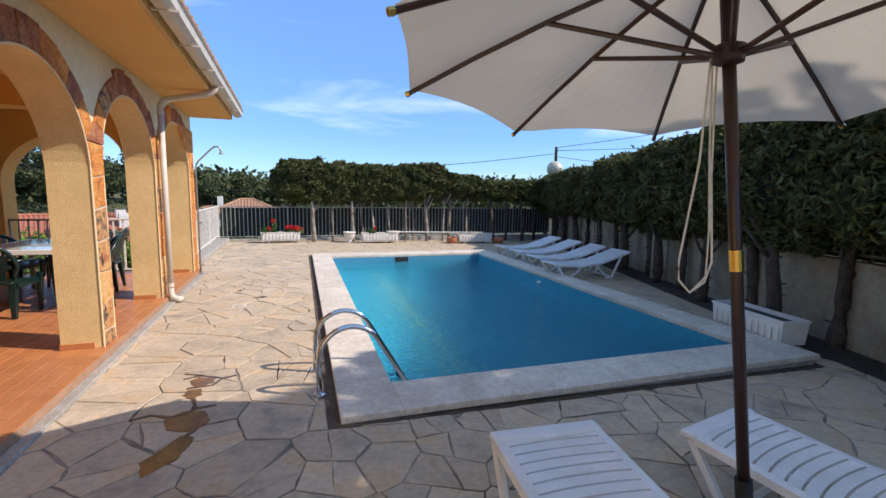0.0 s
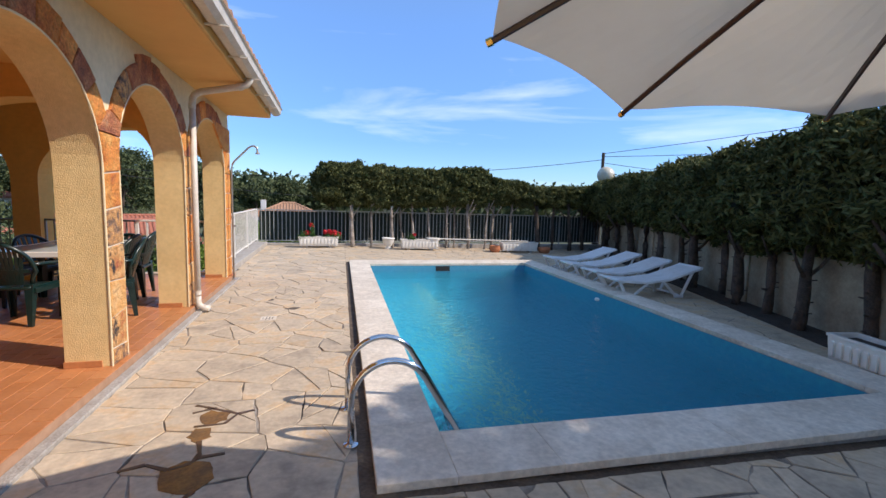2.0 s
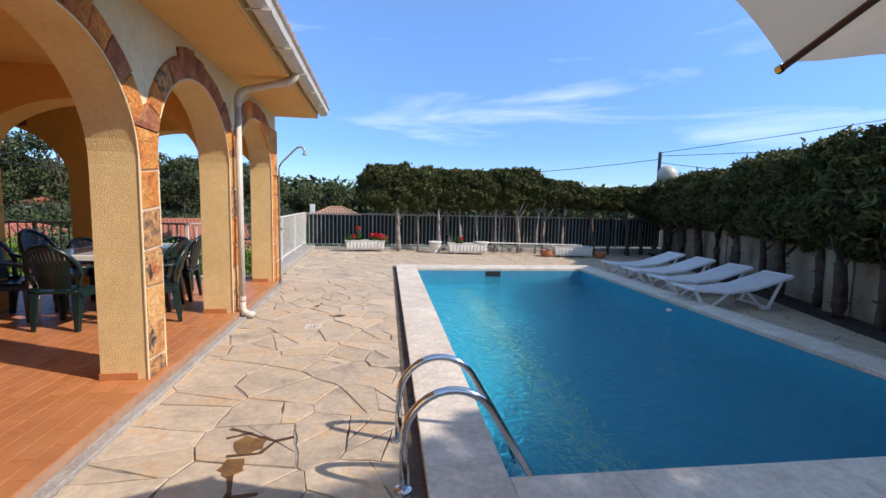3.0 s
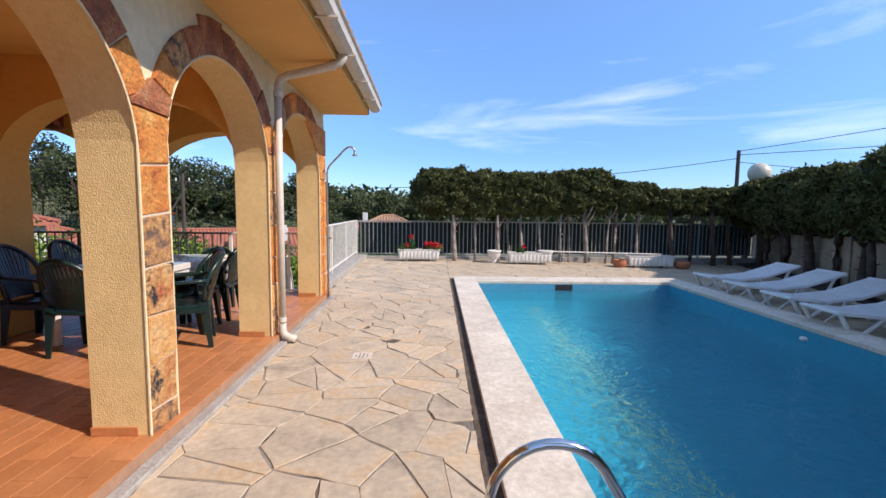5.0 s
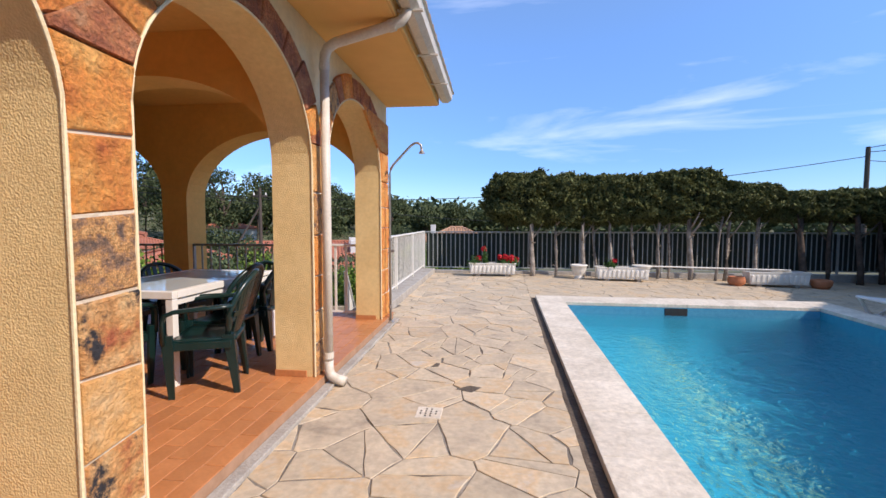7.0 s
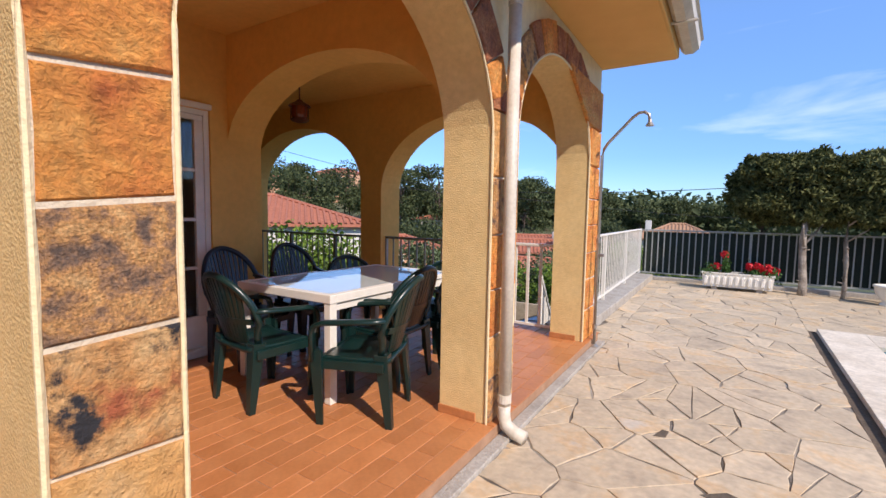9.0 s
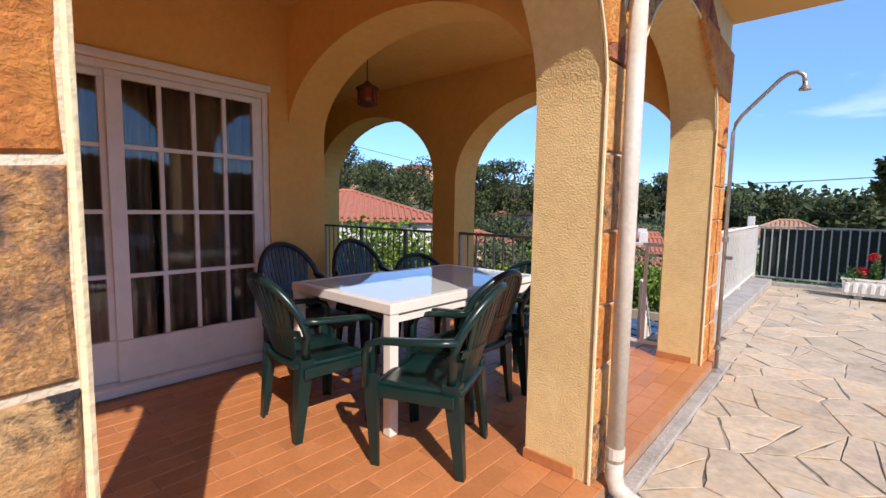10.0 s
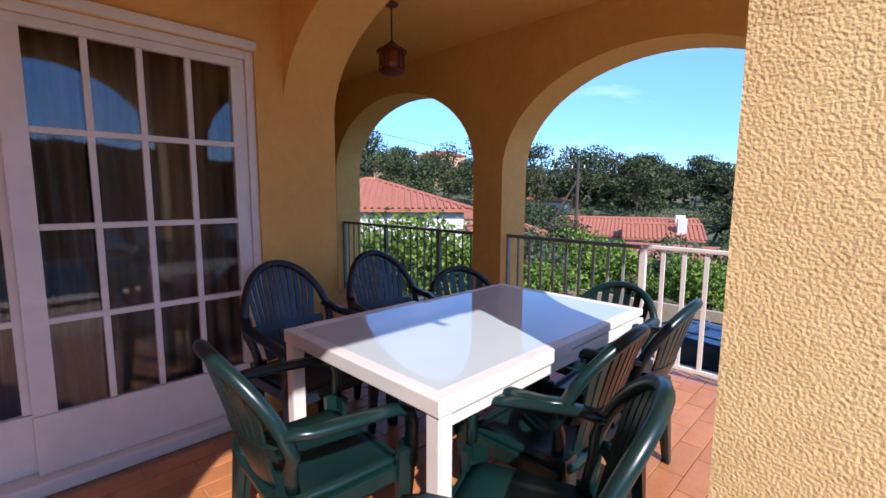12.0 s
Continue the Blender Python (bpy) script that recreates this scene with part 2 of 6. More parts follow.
M_ASPHALT = mat("asphalt", (0.06, 0.058, 0.055), (0.045, 0.043, 0.04), 6, 0.9, fine=0.2)


def leaf_mat(name, a, b):
    """Foliage: each leaf or tuft takes a shade of its own."""
    m = bpy.data.materials.new(name)
    m.use_nodes = True
    n, l = m.node_tree.nodes, m.node_tree.links
    g = n.new("ShaderNodeNewGeometry")
    r = n.new("ShaderNodeValToRGB")
    r.color_ramp.elements[0].color, r.color_ramp.elements[1].color = (*a, 1), (*b, 1)
    l.new(g.outputs["Random Per Island"], r.inputs["Fac"])
    p = n["Principled BSDF"]
    p.inputs["Roughness"].default_value = 0.7
    p.inputs["Specular IOR Level"].default_value = 0.25
    l.new(r.outputs["Color"], p.inputs["Base Color"])
    t = n.new("ShaderNodeBsdfTranslucent")
    l.new(r.outputs["Color"], t.inputs["Color"])
    s = n.new("ShaderNodeMixShader")
    s.inputs[0].default_value = 0.2
    l.new(p.outputs["BSDF"], s.inputs[1])
    l.new(t.outputs["BSDF"], s.inputs[2])
    l.new(s.outputs["Shader"], n["Material Output"].inputs["Surface"])
    return m


M_CYPRESS = leaf_mat("cypress_foliage", (0.035, 0.048, 0.015), (0.19, 0.20, 0.068))
M_PINE = leaf_mat("pine_foliage", (0.030, 0.048, 0.018), (0.11, 0.13, 0.05))
M_VINE = leaf_mat("bright_garden_foliage", (0.06, 0.12, 0.015), (0.22, 0.32, 0.05))
M_OLIVE = leaf_mat("grey_green_foliage", (0.05, 0.075, 0.03), (0.15, 0.19, 0.09))
M_GERANIUM = leaf_mat("geranium_leaf", (0.03, 0.08, 0.02), (0.10, 0.20, 0.05))
# Near-black fill: the shade inside the hedge crowns put into colour.
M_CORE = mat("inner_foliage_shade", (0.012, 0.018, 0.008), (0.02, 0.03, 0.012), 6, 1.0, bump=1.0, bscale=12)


def glass_mat(name, col, ior, rough):
    m = bpy.data.materials.new(name)
    m.use_nodes = True
    b = m.node_tree.nodes["Principled BSDF"]
    b.inputs["Base Color"].default_value = (*col, 1)
    b.inputs["Roughness"].default_value = rough
    b.inputs["IOR"].default_value = ior
    b.inputs["Transmission Weight"].default_value = 1.0
    return m


M_GLASS = glass_mat("window_glass", (0.95, 0.97, 0.96), 1.45, 0.0)
M_WATER = glass_mat("pool_water", (0.51, 0.89, 0.97), 1.33, 0.02)
wnodes, wlinks = M_WATER.node_tree.nodes, M_WATER.node_tree.links
wco = wnodes.new("ShaderNodeTexCoord")
wno = wnodes.new("ShaderNodeTexNoise")
wno.inputs["Scale"].default_value, wno.inputs["Detail"].default_value, wno.inputs["Distortion"].default_value = 9.0, 3, 1.4
wbp = wnodes.new("ShaderNodeBump")
wbp.inputs["Strength"].default_value, wbp.inputs["Distance"].default_value = 1.0, 0.13
wlinks.new(wco.outputs["Object"], wno.inputs["Vector"])
wlinks.new(wno.outputs["Fac"], wbp.inputs["Height"])
wlinks.new(wbp.outputs["Normal"], wnodes["Principled BSDF"].inputs["Normal"])
M_POOL = mat("turquoise_pool_mosaic", (0.030, 0.36, 0.48), (0.024, 0.29, 0.43), 14, 0.4, fine=0.12)
M_TABLEGLASS = mat("frosted_glass_top", (0.56, 0.63, 0.63), (0.54, 0.61, 0.61), 2, 0.05)

# ---- building helpers ----
ORIGIN = {}


def thing(name, loc, label, category, group="", kind="", rz=0.0):
    ob = new(name)
    ob.empty_display_size = 0.1
    ob.matrix_basis = pose(*loc, 0, 0, rz)
    ORIGIN[ob] = Vector(loc) if not rz else Vector((0, 0, 0))
    return tagged(ob, label, category, group, kind)


def mesh_of(bm, m, smooth=False):
    me = bpy.data.meshes.new("mesh")
    bmesh.ops.recalc_face_normals(bm, faces=bm.faces)
    bm.to_mesh(me)
    bm.free()
    me.materials.append(m)
    if smooth:
        me.polygons.foreach_set("use_smooth", [True] * len(me.polygons))
    return me


def part(name, bm, m, parent, label="", smooth=False, local=False):
    """One mesh object under a thing or a part. Its bmesh is in world metres, or in the thing's own with local."""
    if not local and ORIGIN.get(parent) is not None:
        bmesh.ops.translate(bm, vec=-ORIGIN[parent], verts=bm.verts)
    ob = new(name, mesh_of(bm, m, smooth))
    ob.parent = parent
    ORIGIN[ob] = None if local else ORIGIN.get(parent)
    return tagged(ob, label)


def solo(name, bm, m, label, category, loc=(0, 0, 0), group="", kind="", smooth=False):
    """A thing of one mesh; the bmesh is in world metres, loc its base."""
    bmesh.ops.translate(bm, vec=-Vector(loc), verts=bm.verts)
    ob = new(name, mesh_of(bm, m, smooth))
    ob.location = loc
    ORIGIN[ob] = Vector(loc)
    return tagged(ob, label, category, group, kind)


def box(bm, x0, x1, y0, y1, z0, z1, bevel=0.0, rot=None):
    r = bmesh.ops.create_cube(bm, size=1)
    vs = r["verts"]
    for v in vs:
        v.co = Vector(((x0 + x1) / 2 + v.co.x * (x1 - x0), (y0 + y1) / 2 + v.co.y * (y1 - y0), (z0 + z1) / 2 + v.co.z * (z1 - z0)))
    if bevel:
        es = list({e for v in vs for e in v.link_edges})
        r = bmesh.ops.bevel(bm, geom=es, offset=bevel, segments=2, affect="EDGES", profile=0.5)
        vs = list({v for f in r["faces"] for v in f.verts} | {v for v in vs if v.is_valid})
    if rot:
        bmesh.ops.transform(bm, matrix=rot, verts=vs)
    return vs


def B(*a, **k):
    bm = bmesh.new()
    box(bm, *a, **k)
    return bm


def tube(bm, pts, r, seg=10, caps=True, r1=None):
    """A round bar along points, tapering from r to r1."""
    pts = [Vector(p) for p in pts]
    rings = []
    up = Vector((0.03, 0.02, 1.0))
    for i, p in enumerate(pts):
        d = (pts[min(i + 1, len(pts) - 1)] - pts[max(i - 1, 0)]).normalized()
        u = d.cross(up)
        if u.length < 1e-3:
            u = d.cross(Vector((0, 1, 0)))
        u.normalize()
        w = d.cross(u).normalized()
        rr = r if r1 is None else r + (r1 - r) * i / (len(pts) - 1)
        rings.append([bm.verts.new(p + (u * math.cos(a) + w * math.sin(a)) * rr) for a in [2 * math.pi * k / seg for k in range(seg)]])
    for a, b in zip(rings, rings[1:]):
        for k in range(seg):
            bm.faces.new((a[k], a[(k + 1) % seg], b[(k + 1) % seg], b[k]))
    if caps:
        bm.faces.new(rings[0])
        bm.faces.new(rings[-1])
    return bm


def T(pts, r, seg=10, r1=None):
    return tube(bmesh.new(), pts, r, seg, True, r1)


def lathe(profile, seg=20, loc=(0, 0, 0)):
    """A turned shape from (radius, height) pairs."""
    bm = bmesh.new()
    loc = Vector(loc)
    rings = [[bm.verts.new(loc + Vector((r * math.cos(2 * math.pi * k / seg), r * math.sin(2 * math.pi * k / seg), z))) for k in range(seg)] for r, z in profile]
    for a, b in zip(rings, rings[1:]):
        for k in range(seg):
            bm.faces.new((a[k], a[(k + 1) % seg], b[(k + 1) % seg], b[k]))
    bm.faces.new(rings[0])
    bm.faces.new(rings[-1])
    return bm


def arc(cx, cz, r, a0, a1, n):
    return [(cx + r * math.cos(a), cz + r * math.sin(a)) for a in [a0 + (a1 - a0) * i / n for i in range(n + 1)]]


def prism(bm, poly, axis, a, b, inset=0.0, depth=0.0, bump=0.0):
    """An extruded polygon between a and b on an axis; the b end is inset over depth, so that its edges are eased."""
    def place(p, h):
        return {"x": (h, p[0], p[1]), "y": (p[0], h, p[1]), "z": (p[0], p[1], h)}[axis]
    n = len(poly)
    cx, cy = sum(p[0] for p in poly) / n, sum(p[1] for p in poly) / n
    s = 1 if b > a else -1
    rings = [[bm.verts.new(place(p, a)) for p in poly]]
    if inset:
        rings.append([bm.verts.new(place(p, b - s * depth)) for p in poly])
        top = []
        for p in poly:
            d = math.hypot(p[0] - cx, p[1] - cy) or 1
            f = max(0.3, 1 - inset / d)
            top.append(bm.verts.new(place((cx + (p[0] - cx) * f, cy + (p[1] - cy) * f), b + random.uniform(-bump, bump))))
        rings.append(top)
    else:
        rings.append([bm.verts.new(place(p, b)) for p in poly])
    for q, w in zip(rings, rings[1:]):
        for k in range(n):
            bm.faces.new((q[k], q[(k + 1) % n], w[(k + 1) % n], w[k]))
    bm.faces.new(rings[-1])
    bm.faces.new(rings[0])
    return bm


def arch_wall(axis, p0, p1, u0, u1, top, openings, n=28):
    """A wall between planes p0 and p1 of an axis, from u0 to u1 along it and up to top, with round-arched openings (u, u, spring, rise)."""
    bm = bmesh.new()

    def P(u, z, p):
        return (p, u, z) if axis == "x" else (u, p, z)

    def quad(*c):
        bm.faces.new([bm.verts.new(v) for v in c])
    slices = []
    cur = u0
    for a, b, sp, rise in openings:
        if a > cur:
            slices.append((cur, a, 0.0, 0.0))
        us = [(a + b) / 2 - (b - a) / 2 * math.cos(math.pi * i / n) for i in range(n + 1)]
        zs = [sp + rise * math.sin(math.pi * i / n) for i in range(n + 1)]
        for i in range(n):
            slices.append((us[i], us[i + 1], zs[i], zs[i + 1]))
        for u in [q for q in (a, b) if q < u1]:
            quad(P(u, 0, p0), P(u, 0, p1), P(u, sp, p1), P(u, sp, p0))
        cur = b
    slices = [q for q in slices if q[0] < u1 - 1e-4]
    if slices[-1][1] > u1:
        a, b, za, zb = slices[-1]
        slices[-1] = (a, u1, za, za + (zb - za) * (u1 - a) / (b - a))
    if u1 > cur:
        slices.append((cur, u1, 0.0, 0.0))
    for a, b, za, zb in slices:
        for p in (p0, p1):
            quad(P(a, za, p), P(b, zb, p), P(b, top, p), P(a, top, p))
        quad(P(a, za, p0), P(b, zb, p0), P(b, zb, p1), P(a, za, p1))
        quad(P(a, top, p0), P(b, top, p0), P(b, top, p1), P(a, top, p1))
    for u, z in ((u0, slices[0][2]), (u1, slices[-1][3])):
        quad(P(u, z, p0), P(u, z, p1), P(u, top, p1), P(u, top, p0))
    bmesh.ops.remove_doubles(bm, verts=bm.verts, dist=1e-4)
    return bm

# ---- ground ----
PAVE = -0.09
COPE = -0.045              # top of the pool coping
FX, FI = -1.85, -2.17          # outer and inner face of the arcade
POOL_IN = (0.655, 4.40, 2.98, 10.42)
POOL_OUT = (0.22, 4.83, 2.50, 11.02)


def wall_x(y):
    """The boundary wall's inner face on the hedge side, which runs askew."""
    return 5.65 + 0.33 * (y - 2.9)


def pave_z(x):
    """The paving drains away from the house, falling gently past the pool's near edge."""
    return PAVE - 0.014 * max(0.0, x - 0.2)


def terrain_height(x, y):
    """Garden level round the house, a street and gardens below to the north and west, wooded hills beyond."""
    d = max(y - 15.6, -8.9 - x, 0.0) if x < 9 else max(y - 15.6, 0.0)
    d2 = max(0.0, y - 9.3) if x < -2.4 else 0.0
    d = max(d, d2 * 1.0)
    z = -0.4 - 3.05 * min(1.0, d / 9.0) ** 0.8
    r = math.hypot(x + 2, y - 6)
    ang = math.degrees(math.atan2(-(x + 2), y - 6))     # 0 ahead, 90 west
    hill = max(0.0, min(1.0, (r - 38) / 110))
    hill = hill * hill * (3 - 2 * hill)
    w = math.exp(-((ang - 62) / 32) ** 2) * 8.5 + 3.2 + 1.0 * math.sin(ang * 0.11)
    return z + hill * w + 0.3 * noise.noise(Vector((x * 0.06, y * 0.06, 0))) * min(1, d)


def build_terrain():
    bm = bmesh.new()
    rad = [0.0] + [1.5 * 1.115 ** i for i in range(72)]
    rad = [r for r in rad if r < 3200]
    n = 96
    rings = []
    for r in rad:
        ring = []
        for k in range(n if r else 1):
            a = 2 * math.pi * k / n
            x, y = -2 + r * math.cos(a), 6 + r * math.sin(a)
            z = terrain_height(x, y)
            # the basin and the paved terrace lie above this sheet
            if -0.5 < x < 5.4 and 2.0 < y < 11.8:
                z = -2.3
            ring.append(bm.verts.new((x, y, z)))
        rings.append(ring)
    for k in range(n):
        bm.faces.new((rings[0][0], rings[1][k], rings[1][(k + 1) % n]))
    for a, b in zip(rings[1:], rings[2:]):
        for k in range(n):
            bm.faces.new((a[k], a[(k + 1) % n], b[(k + 1) % n], b[k]))
    solo("ground", bm, mat("dry_hillside", (0.16, 0.15, 0.08), (0.07, 0.085, 0.035), 0.25, 0.98, fine=0.3),
         "dry scrubby ground falling away below the terrace to wooded hills", "ground", kind="structure", smooth=True)


build_terrain()


def fall(bm):
    """Lets a mesh follow the fall of the paving."""
    for v in bm.verts:
        v.co.z += pave_z(v.co.x) - PAVE


# the terrace slab, with the basin left open
slab = bmesh.new()
px0, px1, py0, py1 = POOL_OUT
for x0, x1, y0, y1 in ((-1.72, px0 + 0.12, -4, 15.3), (px1 - 0.1, 10.4, -4, 15.3), (px0 + 0.12, px1 - 0.1, -4, py0 + 0.14), (px0 + 0.12, px1 - 0.1, py1 - 0.14, 15.3), (-2.4, -1.72, 9.02, 15.3)):
    box(slab, x0, x1, y0, y1, -0.6, PAVE - 0.0055)
fall(slab)
pavement = solo("pavement", slab, M_GROUT, "crazy paving of sandstone slabs with dark open joints round the pool", "paving", kind="structure")

# ---- pool ----
basin = bmesh.new()
ix0, ix1, iy0, iy1 = POOL_IN
WATER = -0.17
cs = []
for x, y, z in ((ix0, iy0, -0.95), (ix1, iy0, -0.95), (ix1, iy1, -1.25), (ix0, iy1, -1.25)):
    cs.append((basin.verts.new((x, y, z)), basin.verts.new((x, y, -0.055))))
basin.faces.new([c[0] for c in cs])
for k in range(4):
    a, b = cs[k], cs[(k + 1) % 4]
    basin.faces.new((a[0], b[0], b[1], a[1]))
pool = thing("swimming_pool", (2.4, 6.9, PAVE), "rectangular swimming pool filled with rippling blue water", "pool")
part("basin", basin, M_POOL, pool, "turquoise mosaic basin")
for x0, x1, y0, y1 in ((ix0, ix1, iy1 - 0.012, iy1 + 0.01), (ix0, ix1, iy0 - 0.01, iy0 + 0.012)):
    part("tile_band", B(x0, x1, y0, y1, -0.30, -0.052), mat("blue_band_tile", (0.07, 0.28, 0.42), (0.09, 0.33, 0.46), 20, 0.25, fine=0.15), pool)
wbm = bmesh.new()
wbm.faces.new([wbm.verts.new(c) for c in ((ix0, iy0, WATER), (ix1, iy0, WATER), (ix1, iy1, WATER), (ix0, iy1, WATER))])
water = part("water_surface", wbm, M_WATER, pool, "clear rippling water")
water.visible_shadow = False
# A narrow pale green line just above the basin floor, along its length.
M_FLOORLINE = mat("pale_green_line", (0.50, 0.62, 0.36), (0.42, 0.55, 0.32), 10, 0.4)
for x in (1.55,):
    line_bm = bmesh.new()
    zf = lambda y: -0.95 - 0.3 * (y - iy0) / (iy1 - iy0) + 0.004
    line_bm.faces.new([line_bm.verts.new(c) for c in ((x, iy0 + 0.3, zf(iy0 + 0.3)), (x + 0.17, iy0 + 0.3, zf(iy0 + 0.3)), (x + 0.17, iy1 - 0.5, zf(iy1 - 0.5)), (x, iy1 - 0.5, zf(iy1 - 0.5)))])
    part("lane_line", line_bm, M_FLOORLINE, pool, "pale green line on the pool floor")
skirt = bmesh.new()
for x0, x1, y0, y1 in ((px0 + 0.03, ix0 - 0.006, py0 + 0.03, py1 - 0.03), (ix1 + 0.006, px1 - 0.03, py0 + 0.03, py1 - 0.03), (ix0, ix1, py0 + 0.03, iy0 - 0.012), (ix0, ix1, iy1 + 0.012, py1 - 0.03)):
    box(skirt, x0, x1, y0, y1, -0.4, -0.05)
part("kerb", skirt, M_CONC, pool, "dirty concrete kerb under the coping")
def fallen(bm):
    fall(bm)
    return bm


M_DIRT = mat("dirty_brown_joint", (0.13, 0.095, 0.065), (0.07, 0.05, 0.035), 5, 0.95, bump=0.5, bscale=40, fine=0.25)
for x0, x1, y0, y1 in ((px0 - 0.085, px0 + 0.028, py0 - 0.055, py1 + 0.03), (px0 + 0.03, px1 + 0.03, py0 - 0.055, py0 + 0.028), (px1 - 0.028, px1 + 0.03, py0 + 0.03, py1)):
    part("dirt_joint", fallen(B(x0, x1, y0, y1, PAVE - 0.05 - COPE, PAVE - 0.003 - COPE)), M_DIRT, pool, "dirty brown joint round the pool kerb")


def coping(x0, x1, y0, y1, along, n):
    for i in range(n):
        a, b = i / n, (i + 1) / n
        q = (x0 + (x1 - x0) * a, x0 + (x1 - x0) * b, y0, y1) if along == "x" else (x0, x1, y0 + (y1 - y0) * a, y0 + (y1 - y0) * b)
        g = 0.0006
        part("coping_slab", B(q[0] + g, q[1] - g, q[2] + g, q[3] - g, -0.05, random.uniform(-0.001, 0.001), bevel=0.004), M_COPING, pool)


coping(px0, ix0, py0, py1, "y", 14)
coping(ix1, px1, py0, py1, "y", 14)
coping(ix0, ix1, py0, iy0, "x", 6)
coping(ix0, ix1, iy1, py1, "x", 6)
part("skimmer", B(2.18, 2.52, iy1 - 0.02, iy1 + 0.02, -0.19, -0.06, bevel=0.008), M_RUBBER, pool, "dark skimmer mouth in the far wall")

# the pool lies a little askew to the house
pool.matrix_basis = pose(2.4, 6.9, PAVE + COPE, 0, 0, -1.45)

# ---- house and porch ----
ARCHES = [(0.72, 2.44, 1.62, 0.78), (2.72, 4.46, 1.60, 0.80), (4.74, 6.50, 1.70, 0.77), (6.86, 8.64, 1.80, 0.70)]
WALLTOP = 2.78
NY0, NY1 = 8.63, 9.02            # north arcade
BACK = -4.45
wall_e = solo("wall_east", arch_wall("x", FX, FI, -3.0, NY1, WALLTOP, ARCHES), M_STUCCO,
              "yellow stuccoed arcade wall with round arches faced in orange stone", "wall", kind="structure")
wall_e.data.materials.append(M_CREAM)
for f in wall_e.data.polygons:
    if abs(f.normal.x) > 0.9 and f.center.x > FX - 0.01:
        f.material_index = 1
wall_n = solo("wall_north", arch_wall("y", NY1 - 0.006, NY0, -8.2, FI - 0.003, WALLTOP - 0.002, [(-7.3, -4.82, 1.60, 0.86), (-4.47, -2.02, 1.55, 0.87)]), M_OCHRE,
              "ochre painted arcade wall closing the porch towards the valley", "wall", kind="structure")
wall_t = solo("wall_transverse", arch_wall("y", 6.86, 6.52, BACK - 0.06, FI + 0.01, WALLTOP - 0.002, [(BACK - 0.012, FI - 0.002, 1.80, 0.64)]), M_OCHRE,
              "round transverse arch across the porch in ochre paint", "arch", kind="structure")
# back wall with the french window's opening
D0, D1, DTOP = 4.30, 6.36, 2.10
bw = bmesh.new()
box(bw, BACK - 0.25, BACK, -3.0, D0, 0, WALLTOP)
box(bw, BACK - 0.25, BACK, D1, 6.80, 0, WALLTOP)
box(bw, BACK - 0.25, BACK, D0, D1, DTOP, WALLTOP)
wall_w = solo("wall_west", bw, M_OCHRE, "smooth ochre house wall behind the porch", "wall", kind="structure")
solo("wall_house_north", B(-8.2, BACK - 0.25, 6.56, 6.80, 0, WALLTOP), M_OCHRE, "ochre house wall along the north porch", "wall", kind="structure")
solo("wall_porch_south", B(BACK, FI, -3.0, -2.8, 0, WALLTOP), M_OCHRE, "plain ochre wall closing the porch", "wall", kind="structure")
solo("wall_porch_west", B(-8.4, -8.2, 6.56, NY1, 0, WALLTOP), M_OCHRE, "plain ochre wall closing the north porch", "wall", kind="structure")
# Room shell added behind the curtains, coloured dark to look unlit.
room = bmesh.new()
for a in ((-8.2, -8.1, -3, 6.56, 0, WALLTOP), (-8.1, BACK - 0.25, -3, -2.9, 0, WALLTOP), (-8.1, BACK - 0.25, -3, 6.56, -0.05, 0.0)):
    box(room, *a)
solo("wall_room", room, M_ROOM, "living room behind the french window, its dimness put into the wall colour", "room", kind="structure")
solo("ceiling", B(-8.3, FI + 0.1, -2.9, NY0 + 0.1, WALLTOP, WALLTOP + 0.12), M_OCHRE, "smooth ochre porch ceiling", "ceiling", kind="structure")
base = bmesh.new()
box(base, -8.4, -1.78, -3.0, 9.06, -0.4, -0.006)
porch = solo("floor", base, M_TILEJOINT, "terracotta tiled porch floor in running bond", "floor", kind="structure")
solo("trim_edge", B(-1.779, -1.70, -3.0, 9.04, -0.3, -0.065, bevel=0.006), M_CONC, "grey cement strip along the porch edge", "edging", kind="structure")
for y0, y1 in ((2.44, 2.72), (4.46, 4.74), (6.50, 6.86), (8.64, 9.02)):
    bb = bmesh.new()
    box(bb, FI - 0.008, FX - 0.06, y0 - 0.010, y1 + 0.010, 0, 0.052, bevel=0.003)
    solo("baseboard", bb, M_TILE, "low terracotta skirting at a pier's foot", "skirting", loc=(FI, y0, 0), group="pier skirtings", kind="structure")

# eaves, gutter and roof
solo("soffit", B(-8.6, -1.17, -3.2, 9.07, WALLTOP + 0.002, WALLTOP + 0.06), M_SOFFIT, "smooth orange painted eaves soffit", "soffit", kind="structure")
fas = bmesh.new()
box(fas, -1.33, -1.15, -3.2, 9.09, 2.79, 2.95, bevel=0.01)
box(fas, -8.6, -1.17, 9.01, 9.09, 2.79, 2.93, bevel=0.01)
solo("fascia", fas, M_SOFFIT, "orange painted fascia beam under the roof edge", "fascia", kind="structure")
# half-round gutter
gut = thing("gutter", (-1.14, 9.0, 2.7), "cream metal gutter along the roof edge", "gutter")
gb = bmesh.new()
prof = [(-1.20, 2.80), (-1.195, 2.72), (-1.17, 2.685), (-1.12, 2.685), (-1.085, 2.72), (-1.075, 2.79), (-1.06, 2.80), (-1.07, 2.81), (-1.088, 2.79), (-1.095, 2.73), (-1.12, 2.70), (-1.17, 2.70), (-1.185, 2.80)]
prism(gb, [(-1.15 + (p[0] + 1.20) * 1.4, p[1] + 0.155) for p in prof], "y", -3.2, 9.16)
